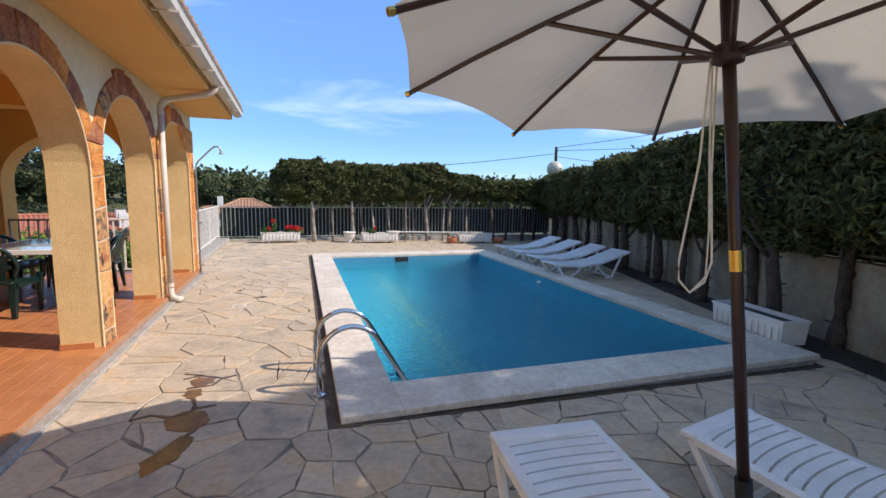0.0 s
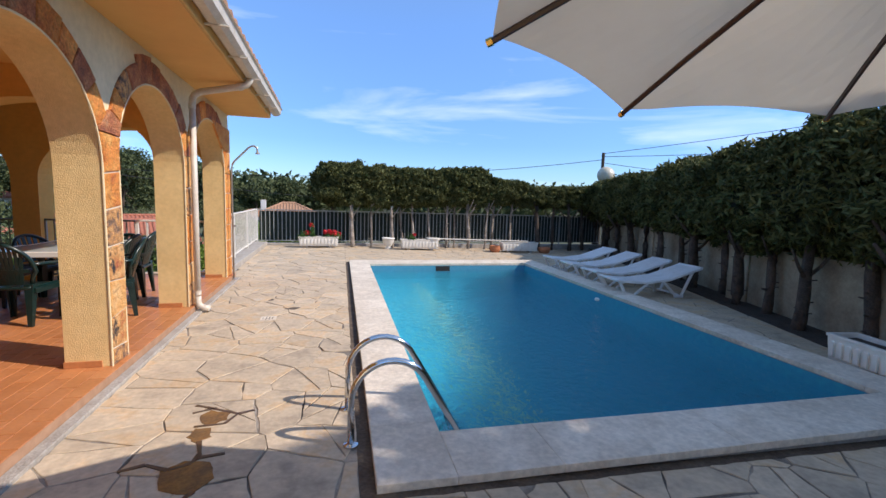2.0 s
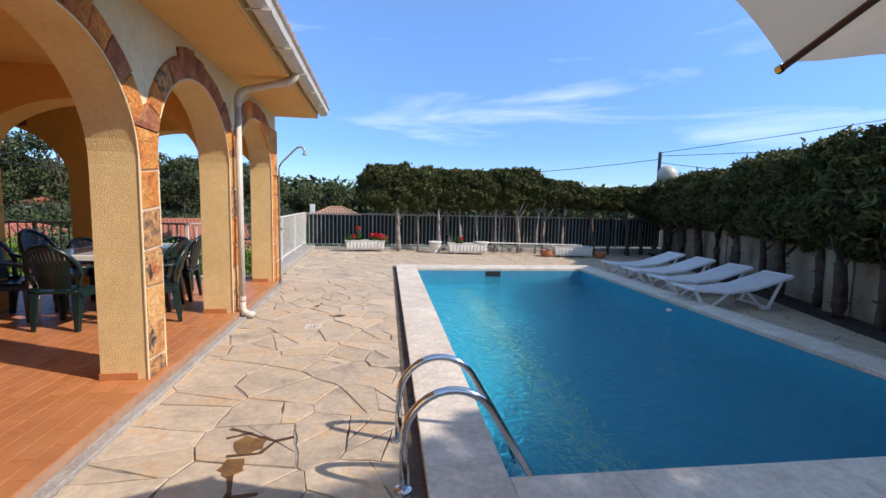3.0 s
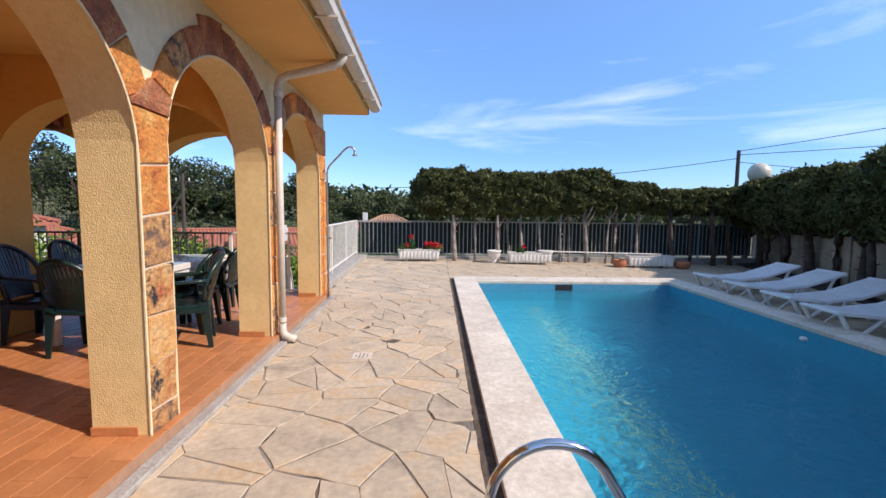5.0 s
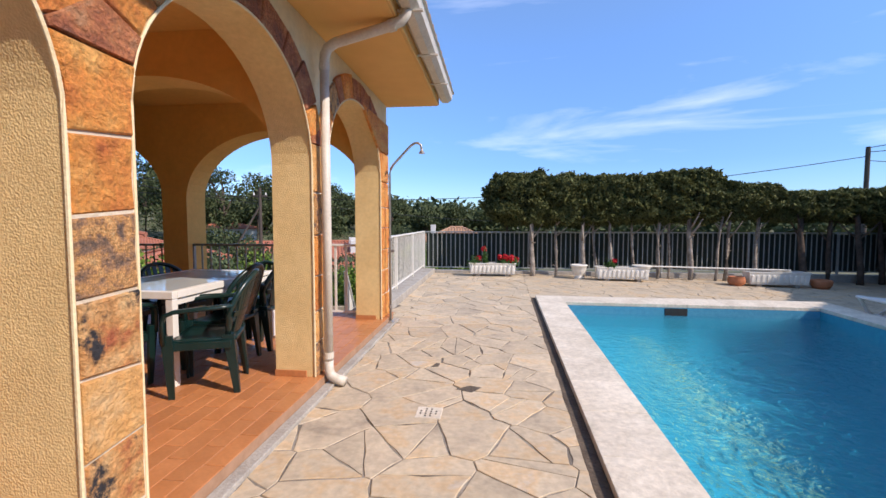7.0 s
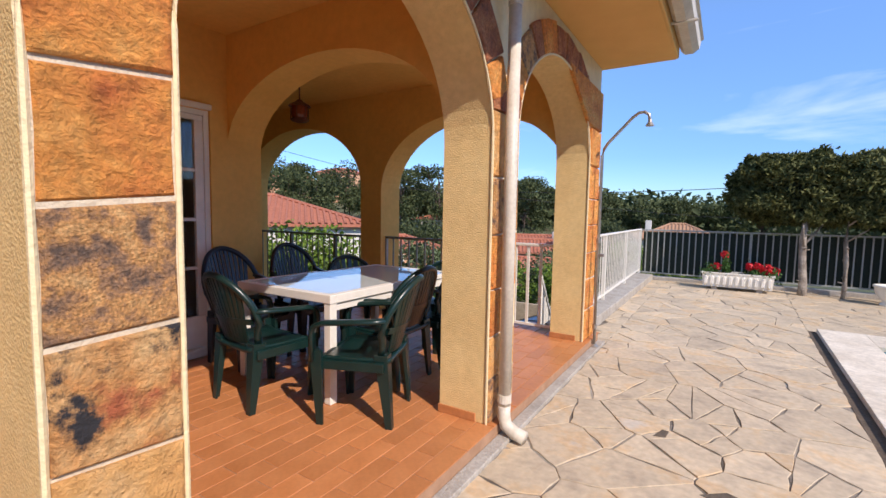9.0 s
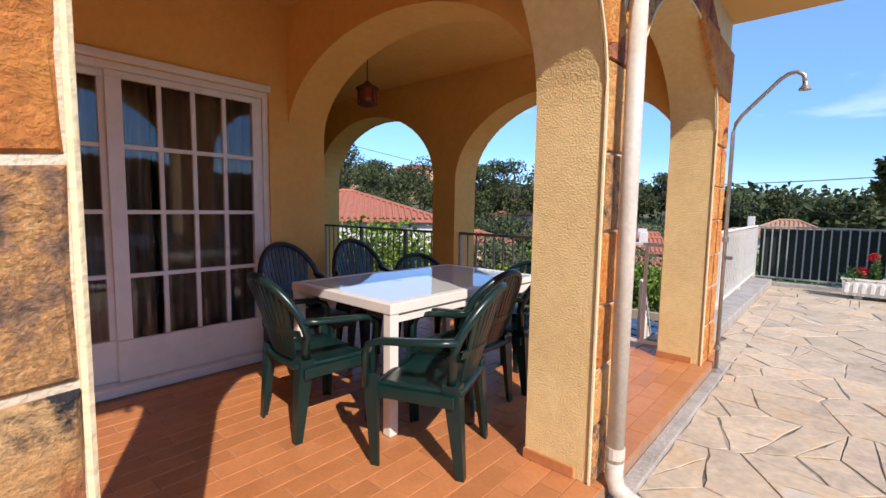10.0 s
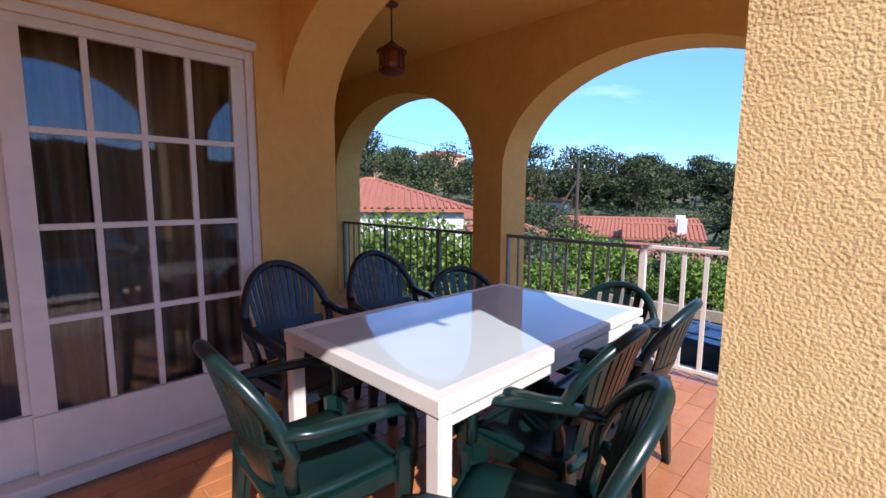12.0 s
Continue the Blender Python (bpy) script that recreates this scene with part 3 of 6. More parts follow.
part("channel", gb, M_GUTTER, gut)
for y in np.arange(-2.5, 9.2, 0.9):
    part("bracket", B(-1.15, -0.955, y, y + 0.03, 2.831, 2.845), M_GUTTER, gut)
roof = thing("roof", (-5, 3, 2.7), "low pitched roof of weathered clay tiles", "roof", kind="structure")
deck = bmesh.new()
prism(deck, [(-1.16, 2.80), (-1.16, 2.84), (-5.2, 4.05), (-9.2, 2.84), (-9.2, 2.8), (-5.2, 3.95)], "y", -3.2, 9.16)
bmesh.ops.translate(deck, vec=(0.1, 0, 0.155), verts=deck.verts)
part("deck", deck, M_ROOFEAVE, roof)
tile_bm = bmesh.new()
n = 8
ring0, ring1 = [], []
for k in range(n + 1):
    a = math.pi * k / n
    ring0.append(tile_bm.verts.new((0.04, -0.085 * math.cos(a), 0.065 * math.sin(a))))
    ring1.append(tile_bm.verts.new((-0.46, -0.07 * math.cos(a), 0.05 * math.sin(a) + 0.143)))
for k in range(n):
    tile_bm.faces.new((ring0[k], ring0[k + 1], ring1[k + 1], ring1[k]))
tile_bm.faces.new(ring0)
TILE_ME = mesh_of(tile_bm, M_ROOFEAVE)
for i in range(58):
    for row in range(2):
        t = new("roof_tile", TILE_ME)
        t.parent = roof
        t.location = (-1.02 - row * 0.42 + 5, -3.1 + i * 0.212 - 3, 2.995 + row * 0.13 - 2.7)

# downpipe with swan neck
PX, PY = -1.75, 6.565
pipe = thing("downpipe", (PX, PY, PAVE), "cream painted downpipe with a swan neck and kicked-out foot", "downpipe")
part("pipe", T([(PX, PY, 2.50), (PX, PY, 0.10)], 0.037, 16), M_GUTTER, pipe, smooth=True)
part("swan_neck", T([(PX, PY, 2.48), (PX + 0.005, PY, 2.56), (PX + 0.03, PY, 2.61), (PX + 0.10, PY - 0.01, 2.645), (-1.20, PY - 0.05, 2.735), (-1.12, PY - 0.055, 2.765), (-1.085, PY - 0.06, 2.81), (-1.075, PY - 0.06, 2.86)], 0.040, 14), M_GUTTER, pipe, smooth=True)
part("shoe", T([(PX, PY, 0.12), (PX, PY, 0.05), (PX + 0.015, PY, 0.0), (PX + 0.07, PY + 0.0, -0.035), (PX + 0.14, PY - 0.01, -0.045)], 0.040, 14), M_GUTTER, pipe, smooth=True)
for z in (0.14, 2.44):
    part("collar", T([(PX, PY, z), (PX, PY, z + 0.05)], 0.042, 14), M_GUTTER, pipe)
part("elbow_collar", T([(-1.22, PY - 0.049, 2.731), (-1.17, PY - 0.052, 2.742)], 0.047, 14), M_GUTTER, pipe)

# french window
door = thing("french_window", (BACK - 0.1, 5.24, 0), "closed white french window with many small panes", "door")
for y0, y1, z0, z1 in ((D0, D0 + 0.045, 0, DTOP), (D1 - 0.045, D1, 0, DTOP), (D0 + 0.045, D1 - 0.045, DTOP - 0.045, DTOP)):
    part("frame", B(BACK - 0.16, BACK - 0.02, y0, y1, z0, z1, bevel=0.004), M_WHITE, door)
part("shutter_rail", B(BACK - 0.02, BACK + 0.028, D0 - 0.06, D1 + 0.005, DTOP + 0.002, DTOP + 0.05, bevel=0.008), M_WHITE, door, "white moulded rail above the panes")
part("threshold", B(BACK - 0.16, BACK + 0.03, D0 + 0.045, D1 - 0.045, 0.0, 0.07, bevel=0.01), M_WHITE, door)
for a, b, x in ((D0 + 0.047, 5.365, BACK - 0.10), (5.327, D1 - 0.047, BACK - 0.055)):
    leaf = part("leaf", B(x - 0.02, x + 0.02, a, b, 0.072, 0.345, bevel=0.004), M_WHITE, door)
    za, zb = 0.35, 2.01
    ya, yb = a + 0.085, b - 0.07
    part("top_rail", B(x - 0.02, x + 0.02, a, b, zb, DTOP - 0.047, bevel=0.004), M_WHITE, leaf)
    part("stile", B(x - 0.02, x + 0.02, a, ya, za, zb), M_WHITE, leaf)
    part("stile", B(x - 0.02, x + 0.02, yb, b, za, zb), M_WHITE, leaf)
    for k in range(1, 4):
        yy = ya + (yb - ya) * k / 4
        part("glazing_bar", B(x - 0.014, x + 0.016, yy - 0.014, yy + 0.014, za, zb, bevel=0.004), M_WHITE, leaf)
        zz = za + (zb - za) * k / 4
        part("glazing_bar", B(x - 0.014, x + 0.018, ya, yb, zz - 0.014, zz + 0.014, bevel=0.004), M_WHITE, leaf)
    for i in range(4):
        for k in range(4):
            q = [ya + (yb - ya) * i / 4, ya + (yb - ya) * (i + 1) / 4, za + (zb - za) * k / 4, za + (zb - za) * (k + 1) / 4]
            pane = part("pane", B(x - 0.003, x + 0.002, q[0], q[1], q[2], q[3]), M_GLASS, leaf)
            pane.visible_shadow = False


def curtain(y0, y1, name, folds, m):
    bm = bmesh.new()
    cols = []
    n = folds * 8
    for i in range(n + 1):
        u = i / n
        y = y0 + (y1 - y0) * u
        x = BACK - 0.30 + 0.028 * math.sin(u * folds * 2 * math.pi + 0.5 * math.sin(9 * u)) + 0.010 * math.sin(u * 31)
        cols.append([bm.verts.new((x + 0.006 * math.sin(z * 2 + i), y, z)) for z in (0.05, 0.6, 1.2, 1.8, 2.2)])
    for a, b in zip(cols, cols[1:]):
        for k in range(4):
            bm.faces.new((a[k], b[k], b[k + 1], a[k + 1]))
    ob = solo(name, bm, m, "gathered beige curtain hanging behind the panes", "curtain", loc=(BACK - 0.3, (y0 + y1) / 2, 0.05), group="curtains behind the french window", smooth=True)
    s = ob.modifiers.new("thickness", "SOLIDIFY")
    s.thickness = 0.004


curtain(4.2, 5.0, "curtain", 9, M_CURTAIN)
curtain(5.0, 5.62, "curtain", 8, M_CURTAIN)
curtain(5.66, 6.45, "curtain", 7, M_CURTAIN)

# ---- table and chairs on the porch ----
table = thing("dining_table", (-3.285, 6.94, 0), "white metal garden table with a frosted glass top", "table")
tx0, tx1, ty0, ty1 = -3.78, -2.79, 6.15, 7.72
TM = 6.93                      # where the extension leaf slides out of the table
for a in ((tx0, tx1, ty0, ty0 + 0.055), (tx0, tx0 + 0.055, ty0 + 0.056, TM), (tx1 - 0.055, tx1, ty0 + 0.056, TM)):
    part("top_frame", B(*a, 0.672, 0.73, bevel=0.005), M_WHITE, table)
for a in ((tx0 + 0.012, tx1 - 0.012, ty1 - 0.055, ty1), (tx0 + 0.012, tx0 + 0.055, TM + 0.001, ty1 - 0.056), (tx1 - 0.055, tx1 - 0.012, TM + 0.001, ty1 - 0.056)):
    part("leaf_frame", B(*a, 0.686, 0.722, bevel=0.005), M_WHITE, table)
part("glass_top", B(tx0 + 0.056, tx1 - 0.056, ty0 + 0.057, TM, 0.718, 0.728, bevel=0.002), M_TABLEGLASS, table, "pale frosted glass panel")
part("glass_leaf", B(tx0 + 0.056, tx1 - 0.056, TM + 0.003, ty1 - 0.057, 0.711, 0.721, bevel=0.002), M_TABLEGLASS, table, "pale frosted glass extension leaf")
for x in (tx0 + 0.005, tx1 - 0.065):
    for y in (ty0 + 0.005, ty1 - 0.065):
        part("leg", B(x, x + 0.06, y, y + 0.06, 0.0, 0.674, bevel=0.006), M_WHITE, table)
for x in (tx0 + 0.02, tx1 - 0.05):
    part("apron", B(x, x + 0.03, ty0 + 0.066, ty1 - 0.066, 0.62, 0.674), M_WHITE, table)


def leg_mesh(top, bot, w0, w1, z1):
    """A moulded tapering leg, L-shaped in section, from its top down to the floor."""
    bm = bmesh.new()
    rows = []
    for f in (0.0, 0.3, 0.7, 1.0):
        c = Vector((top[0] + (bot[0] - top[0]) * f, top[1] + (bot[1] - top[1]) * f, z1 * (1 - f)))
        w = w0 + (w1 - w0) * f
        sx, sy = (1 if bot[0] > 0 else -1), (1 if bot[1] > 0 else -1)
        t = w * 0.35
        sec = [(0, 0), (-w * sx, 0), (-w * sx, -t * sy), (-t * sx, -t * sy), (-t * sx, -w * sy), (0, -w * sy)]
        rows.append([bm.verts.new(c + Vector((p[0], p[1], 0))) for p in sec])
    for a, b in zip(rows, rows[1:]):
        for k in range(6):
            bm.faces.new((a[k], a[(k + 1) % 6], b[(k + 1) % 6], b[k]))
    bm.faces.new(rows[0])
    bm.faces.new(rows[-1])
    return bm


def chair(name, label, m, top, wide_slats=False):
    """A moulded resin armchair facing +y: dished seat, round slatted back, curved arms, splayed legs."""
    ob = thing(name, (0, 0, 0), label, "chair", "chairs round the table")
    zs, hw = 0.41, 0.235
    seat = bmesh.new()
    g = []
    for i in range(9):
        u = -1 + 2 * i / 8
        row = []
        for j in range(9):
            v = -1 + 2 * j / 8
            w = hw * (1.0 if v > -0.2 else 1.0 - 0.10 * (-v - 0.2))
            z = zs - 0.022 * (1 - u * u) * (1 - v * v) - (0.03 * max(0, v - 0.75) * 4) + (0.012 if abs(u) > 0.9 else 0)
            row.append(seat.verts.new((u * w, v * 0.225, z)))
        g.append(row)
    for i in range(8):
        for j in range(8):
            seat.faces.new((g[i][j], g[i + 1][j], g[i + 1][j + 1], g[i][j + 1]))
    r = bmesh.ops.extrude_face_region(seat, geom=seat.faces[:])
    bmesh.ops.translate(seat, vec=(0, 0, -0.028), verts=[e for e in r["geom"] if isinstance(e, bmesh.types.BMVert)])
    part("seat", seat, m, ob, smooth=True, local=True)
    zc, lean = zs + 0.02, 0.30

    def back_point(u, v):
        """u across, v up the back; it curves round the sitter and leans."""
        z = zc + v * (top - zc)
        w = 0.25
        return Vector((u * w, -0.215 - (z - zc) * lean + 0.07 * u * u, z))
    rim = []
    for i in range(25):
        a = math.pi * (1.13 - 1.26 * i / 24)
        u, v = math.cos(a), 0.38 + 0.62 * math.sin(a)
        rim.append(back_point(u * (1.02 if v > 0.3 else 0.95), max(v, 0.02)))
    rim = [back_point(-0.82, 0.0)] + rim + [back_point(0.82, 0.0)]
    bm = tube(bmesh.new(), rim, 0.022, 8)
    part("back_rim", bm, m, ob, smooth=True, local=True)
    n = 6 if wide_slats else 11
    for i in range(n):
        u0 = -0.82 + 1.64 * (i + 0.5) / n
        sw = 0.085 if wide_slats else 0.052
        bm = bmesh.new()
        vt = 0.38 + 0.62 * math.sqrt(max(0.0, 1 - u0 * u0))
        cols = []
        for k in range(7):
            v = 0.0 + (vt - 0.0) * k / 6
            spread = 0.72 + 0.28 * min(1, v * 1.4)
            a, b = back_point(u0 * spread - sw, v), back_point(u0 * spread + sw, v)
            cols.append([bm.verts.new(a), bm.verts.new(b), bm.verts.new(b + Vector((0, -0.008, 0))), bm.verts.new(a + Vector((0, -0.008, 0)))])
        for p, q in zip(cols, cols[1:]):
            for k in range(4):
                bm.faces.new((p[k], p[(k + 1) % 4], q[(k + 1) % 4], q[k]))
        part("back_slat", bm, m, ob, local=True)
    band = bmesh.new()
    cols = []
    for i in range(13):
        u = -0.86 + 1.72 * i / 12
        cols.append([band.verts.new(back_point(u, v) + Vector((0, dy, 0))) for v, dy in ((0.30, 0.006), (0.38, 0.006), (0.38, -0.012), (0.30, -0.012))])
    for p, q in zip(cols, cols[1:]):
        for k in range(4):
            band.faces.new((p[k], p[(k + 1) % 4], q[(k + 1) % 4], q[k]))
    part("back_band", band, m, ob, local=True)
    for s in (-1, 1):
        pts = [back_point(s * 0.98, 0.52), Vector((s * 0.275, -0.14, 0.655)), Vector((s * 0.285, 0.02, 0.645)), Vector((s * 0.285, 0.15, 0.635)), Vector((s * 0.28, 0.215, 0.61)), Vector((s * 0.275, 0.235, 0.56)), Vector((s * 0.27, 0.235, 0.40))]
        arm = bmesh.new()
        rows = []
        for i, p in enumerate(pts):
            d = (pts[min(i + 1, 6)] - pts[max(i - 1, 0)]).normalized()
            nrm = Vector((1, 0, 0)).cross(d).normalized()
            w = 0.03
            rows.append([arm.verts.new(p + Vector((a * w, 0, 0)) + nrm * b) for a, b in ((-1, -0.008), (-0.6, 0.008), (0.6, 0.008), (1, -0.008), (0.8, -0.02), (-0.8, -0.02))])
        for a, b in zip(rows, rows[1:]):
            for k in range(6):
                arm.faces.new((a[k], a[(k + 1) % 6], b[(k + 1) % 6], b[k]))
        arm.faces.new(rows[0])
        arm.faces.new(rows[-1])
        part("arm", arm, m, ob, smooth=True, local=True)
        part("leg", leg_mesh((s * 0.28, 0.245), (s * 0.25, 0.215), 0.075, 0.04, 0.46), m, ob, local=True)
        part("leg", leg_mesh((s * 0.235, -0.215), (s * 0.225, -0.245), 0.08, 0.04, 0.44), m, ob, local=True)
        part("side_rail", B(s * 0.245 - 0.012, s * 0.245 + 0.012, -0.2, 0.24, 0.345, 0.40, bevel=0.004), m, ob, local=True)
    part("front_rail", B(-0.24, 0.24, 0.222, 0.240, 0.335, 0.385, bevel=0.004), m, ob, local=True)
    return ob


green = chair("armchair", "dark green moulded plastic armchair with a round slatted back", M_GREEN, 0.87)
green.matrix_basis = pose(-3.30, 6.03, 0, 0, 0, -4)
for x, y, rz in ((-2.57, 6.24, 112), (-2.82, 6.79, 91), (-2.80, 7.34, 94)):
    copy_thing(green, pose(x, y, 0, 0, 0, rz))
navy = chair("armchair", "nearly black moulded plastic armchair with a high round back", M_BLACKP, 0.93)
navy.matrix_basis = pose(-4.03, 6.42, 0, 0, 0, -86)
copy_thing(navy, pose(-4.03, 7.06, 0, 0, 0, -93))
low = chair("armchair", "dark green plastic armchair with a low back of wide slats", M_GREEN, 0.78, True)
low.matrix_basis = pose(-3.05, 7.68, 0, 0, 0, 176)
copy_thing(low, pose(-3.86, 7.56, 0, 0, 0, -112))

# ---- hanging lantern ----
LX, LY = -4.72, 7.54
lan = thing("hanging_lantern", (LX, LY, 2.2), "rust-coloured iron lantern hanging on a chain", "lamp")
LZ = 0.16
part("chain", T([(LX, LY, WALLTOP), (LX, LY, LZ + 2.32)], 0.007, 6), M_RUST, lan)
part("canopy", lathe([(0.05, WALLTOP - 0.03), (0.05, WALLTOP - 0.015), (0.02, WALLTOP)], 14, (LX, LY, 0)), M_RUST, lan)
part("hood", lathe([(0.015, 2.33), (0.05, 2.30), (0.115, 2.262), (0.12, 2.25)], 16, (LX, LY, LZ)), M_RUST, lan)
part("glass", lathe([(0.07, 2.11), (0.088, 2.16), (0.088, 2.25)], 14, (LX, LY, LZ)), mat("amber_glass", (0.25, 0.05, 0.02), (0.2, 0.035, 0.015), 8, 0.25), lan, "dim amber glass")
part("foot", lathe([(0.02, 2.075), (0.08, 2.09), (0.10, 2.105), (0.10, 2.115)], 16, (LX, LY, LZ)), M_RUST, lan)
for k in range(6):
    a = k * math.pi / 3
    part("cage_bar", T([(LX + 0.094 * math.cos(a), LY + 0.094 * math.sin(a), LZ + 2.11), (LX + 0.094 * math.cos(a), LY + 0.094 * math.sin(a), LZ + 2.255)], 0.006, 6), M_RUST, lan)

# ---- pool ladder ----
ladder = thing("pool_ladder", (0.2, 3.29, PAVE), "polished steel pool ladder with two curved handrails", "ladder")
for y in (3.04, 3.53):
    pts = [(0.0, y, PAVE), (0.0, y, 0.13)] + [(0.245 + 0.245 * math.cos(a), y, 0.19 + 0.245 * math.sin(a)) for a in [math.pi - math.pi * 0.80 * i / 12 for i in range(13)]] + [(0.585, y, 0.10), (0.72, y, -0.13), (0.775, y, -0.42), (0.775, y, -0.88)]
    part("handrail", T(pts, 0.021, 14), M_STEEL, ladder, smooth=True)
    part("flange", lathe([(0.045, PAVE), (0.045, PAVE + 0.012), (0.024, PAVE + 0.02)], 16, (0.0, y, 0)), M_STEEL, ladder)
for z in (-0.35, -0.60, -0.85):
    part("tread", B(0.735, 0.815, 3.05, 3.52, z, z + 0.025, bevel=0.006), M_STEEL, ladder)

# ---- drain covers and the wet patch ----
DX, DY = -0.86, 6.14
gr = thing("drain_grate", (DX, DY, PAVE), "small square white drain grate set in the paving", "drain")
part("frame", B(DX - 0.09, DX + 0.09, DY - 0.09, DY + 0.09, PAVE - 0.02, PAVE + 0.004, bevel=0.003), M_COPING, gr)
for i in range(4):
    for k in range(4):
        if (i, k) not in ((0, 0), (0, 3), (3, 0), (3, 3)):
            part("slot", B(DX - 0.064 + 0.036 * i, DX - 0.052 + 0.036 * i, DY - 0.064 + 0.036 * k, DY - 0.048 + 0.036 * k, PAVE + 0.003, PAVE + 0.006), M_RUBBER, gr)
M_PATCH = mat("dark_patch_stone", (0.13, 0.10, 0.07), (0.09, 0.07, 0.05), 9, 0.9, bump=0.4)
for tri in ([(-0.72, 6.60), (-0.58, 6.54), (-0.50, 6.66), (-0.60, 6.70)], [(-0.99, 7.12), (-0.92, 7.14), (-0.91, 7.24), (-0.95, 7.25)]):
    hole = bmesh.new()
    prism(hole, tri, "z", PAVE - 0.015, PAVE + 0.003, 0.01, 0.003)
    solo("patch_stone", hole, M_PATCH, "small dark angular stone let into the paving", "stone", loc=(*tri[0], PAVE), group="dark stones in the paving")
M_WET = mat("wet_rusty_stain", (0.30, 0.15, 0.045), (0.12, 0.07, 0.035), 6, 0.22, fine=0.2)


def stain(poly, m=None):
    """A thin wet film over the stones, ragged at its rim."""
    rnd = random.Random(len(poly) * 7 + int(poly[0][0] * 1000))
    ragged = []
    for k in range(len(poly)):
        a, b = poly[k], poly[(k + 1) % len(poly)]
        for f in (0.0, 0.35, 0.7):
            ragged.append((a[0] + (b[0] - a[0]) * f + rnd.uniform(-0.010, 0.010), a[1] + (b[1] - a[1]) * f + rnd.uniform(-0.012, 0.012)))
    bm = bmesh.new()
    prism(bm, ragged, "z", PAVE - 0.004, PAVE + 0.0035)
    solo("wet_stain", bm, m or M_WET, "wet rust-brown stain spreading over the paving", "stain", loc=(*poly[0], PAVE), group="wet stains on the paving", kind="structure")


def wet_joint(pts, w=0.012):
    """A dark wet joint that feeds the stain."""
    bm = bmesh.new()
    for a, b in zip(pts, pts[1:]):
        d = Vector((b[0] - a[0], b[1] - a[1])).normalized() * w
        prism(bm, [(a[0] + d.y, a[1] - d.x), (b[0] + d.y * 0.6, b[1] - d.x * 0.6), (b[0] - d.y * 0.6, b[1] + d.x * 0.6), (a[0] - d.y, a[1] + d.x)], "z", PAVE - 0.004, PAVE + 0.0045)
    solo("wet_joint", bm, M_WETDARK, "dark wet joint between paving stones", "joint", loc=(*pts[0], PAVE), group="wet joints in the paving", kind="structure")


M_WETDARK = mat("dark_wet_joint", (0.06, 0.035, 0.02), (0.10, 0.055, 0.03), 8, 0.3)
stain([(-0.98, 3.62), (-0.93, 3.68), (-0.80, 3.62), (-0.79, 3.53), (-0.90, 3.46), (-0.95, 3.50)])
stain([(-0.97, 3.43), (-0.87, 3.43), (-0.85, 3.30), (-0.92, 3.24), (-0.98, 3.33)])
stain([(-1.03, 2.99), (-0.92, 3.05), (-0.78, 3.02), (-0.72, 2.86), (-0.80, 2.74), (-0.98, 2.80)])
stain([(-0.86, 2.70), (-0.78, 2.66), (-0.84, 2.42), (-0.98, 2.30), (-1.02, 2.45)])
wet_joint([(-1.05, 3.78), (-0.97, 3.74), (-0.84, 3.66), (-0.74, 3.60), (-0.64, 3.64)], 0.014)
wet_joint([(-1.04, 3.66), (-0.97, 3.69), (-0.90, 3.72)])
wet_joint([(-0.98, 3.46), (-0.80, 3.47), (-0.74, 3.60)])
wet_joint([(-0.90, 3.27), (-0.86, 3.12), (-0.88, 3.03), (-0.98, 2.98), (-1.12, 3.06), (-1.24, 3.02)], 0.016)
wet_joint([(-0.86, 3.08), (-0.72, 3.10)], 0.016)
wet_joint([(-0.80, 2.76), (-0.84, 2.70), (-0.82, 2.64)], 0.016)

# ---- outdoor shower ----
SX, SY = -1.755, 8.79
sh = thing("outdoor_shower", (SX, SY, PAVE), "galvanised outdoor shower pipe with a bent arm", "shower")
part("pipe", T([(SX, SY, PAVE), (SX, SY, 1.86), (SX + 0.015, SY, 1.93), (SX + 0.05, SY, 1.985), (SX + 0.27, SY, 2.215), (SX + 0.32, SY, 2.25), (SX + 0.37, SY, 2.255), (SX + 0.41, SY, 2.225), (SX + 0.42, SY, 2.16)], 0.015, 12), M_GALV, sh, smooth=True)
part("rose", lathe([(0.016, 2.18), (0.02, 2.155), (0.038, 2.13), (0.038, 2.12)], 14, (SX + 0.42, SY, 0)), M_GALV, sh)
part("foot_bracket", lathe([(0.05, PAVE), (0.05, PAVE + 0.03), (0.02, PAVE + 0.05)], 14, (SX, SY, 0)), M_GALV, sh)
for z in (0.12, 1.0):
    part("clip", T([(SX, SY, z), (SX, SY, z + 0.04)], 0.024, 12), M_GALV, sh)
part("tap", B(SX + 0.01, SX + 0.06, SY - 0.015, SY + 0.015, 0.86, 0.89, bevel=0.005), M_GALV, sh)

# ---- fences ----


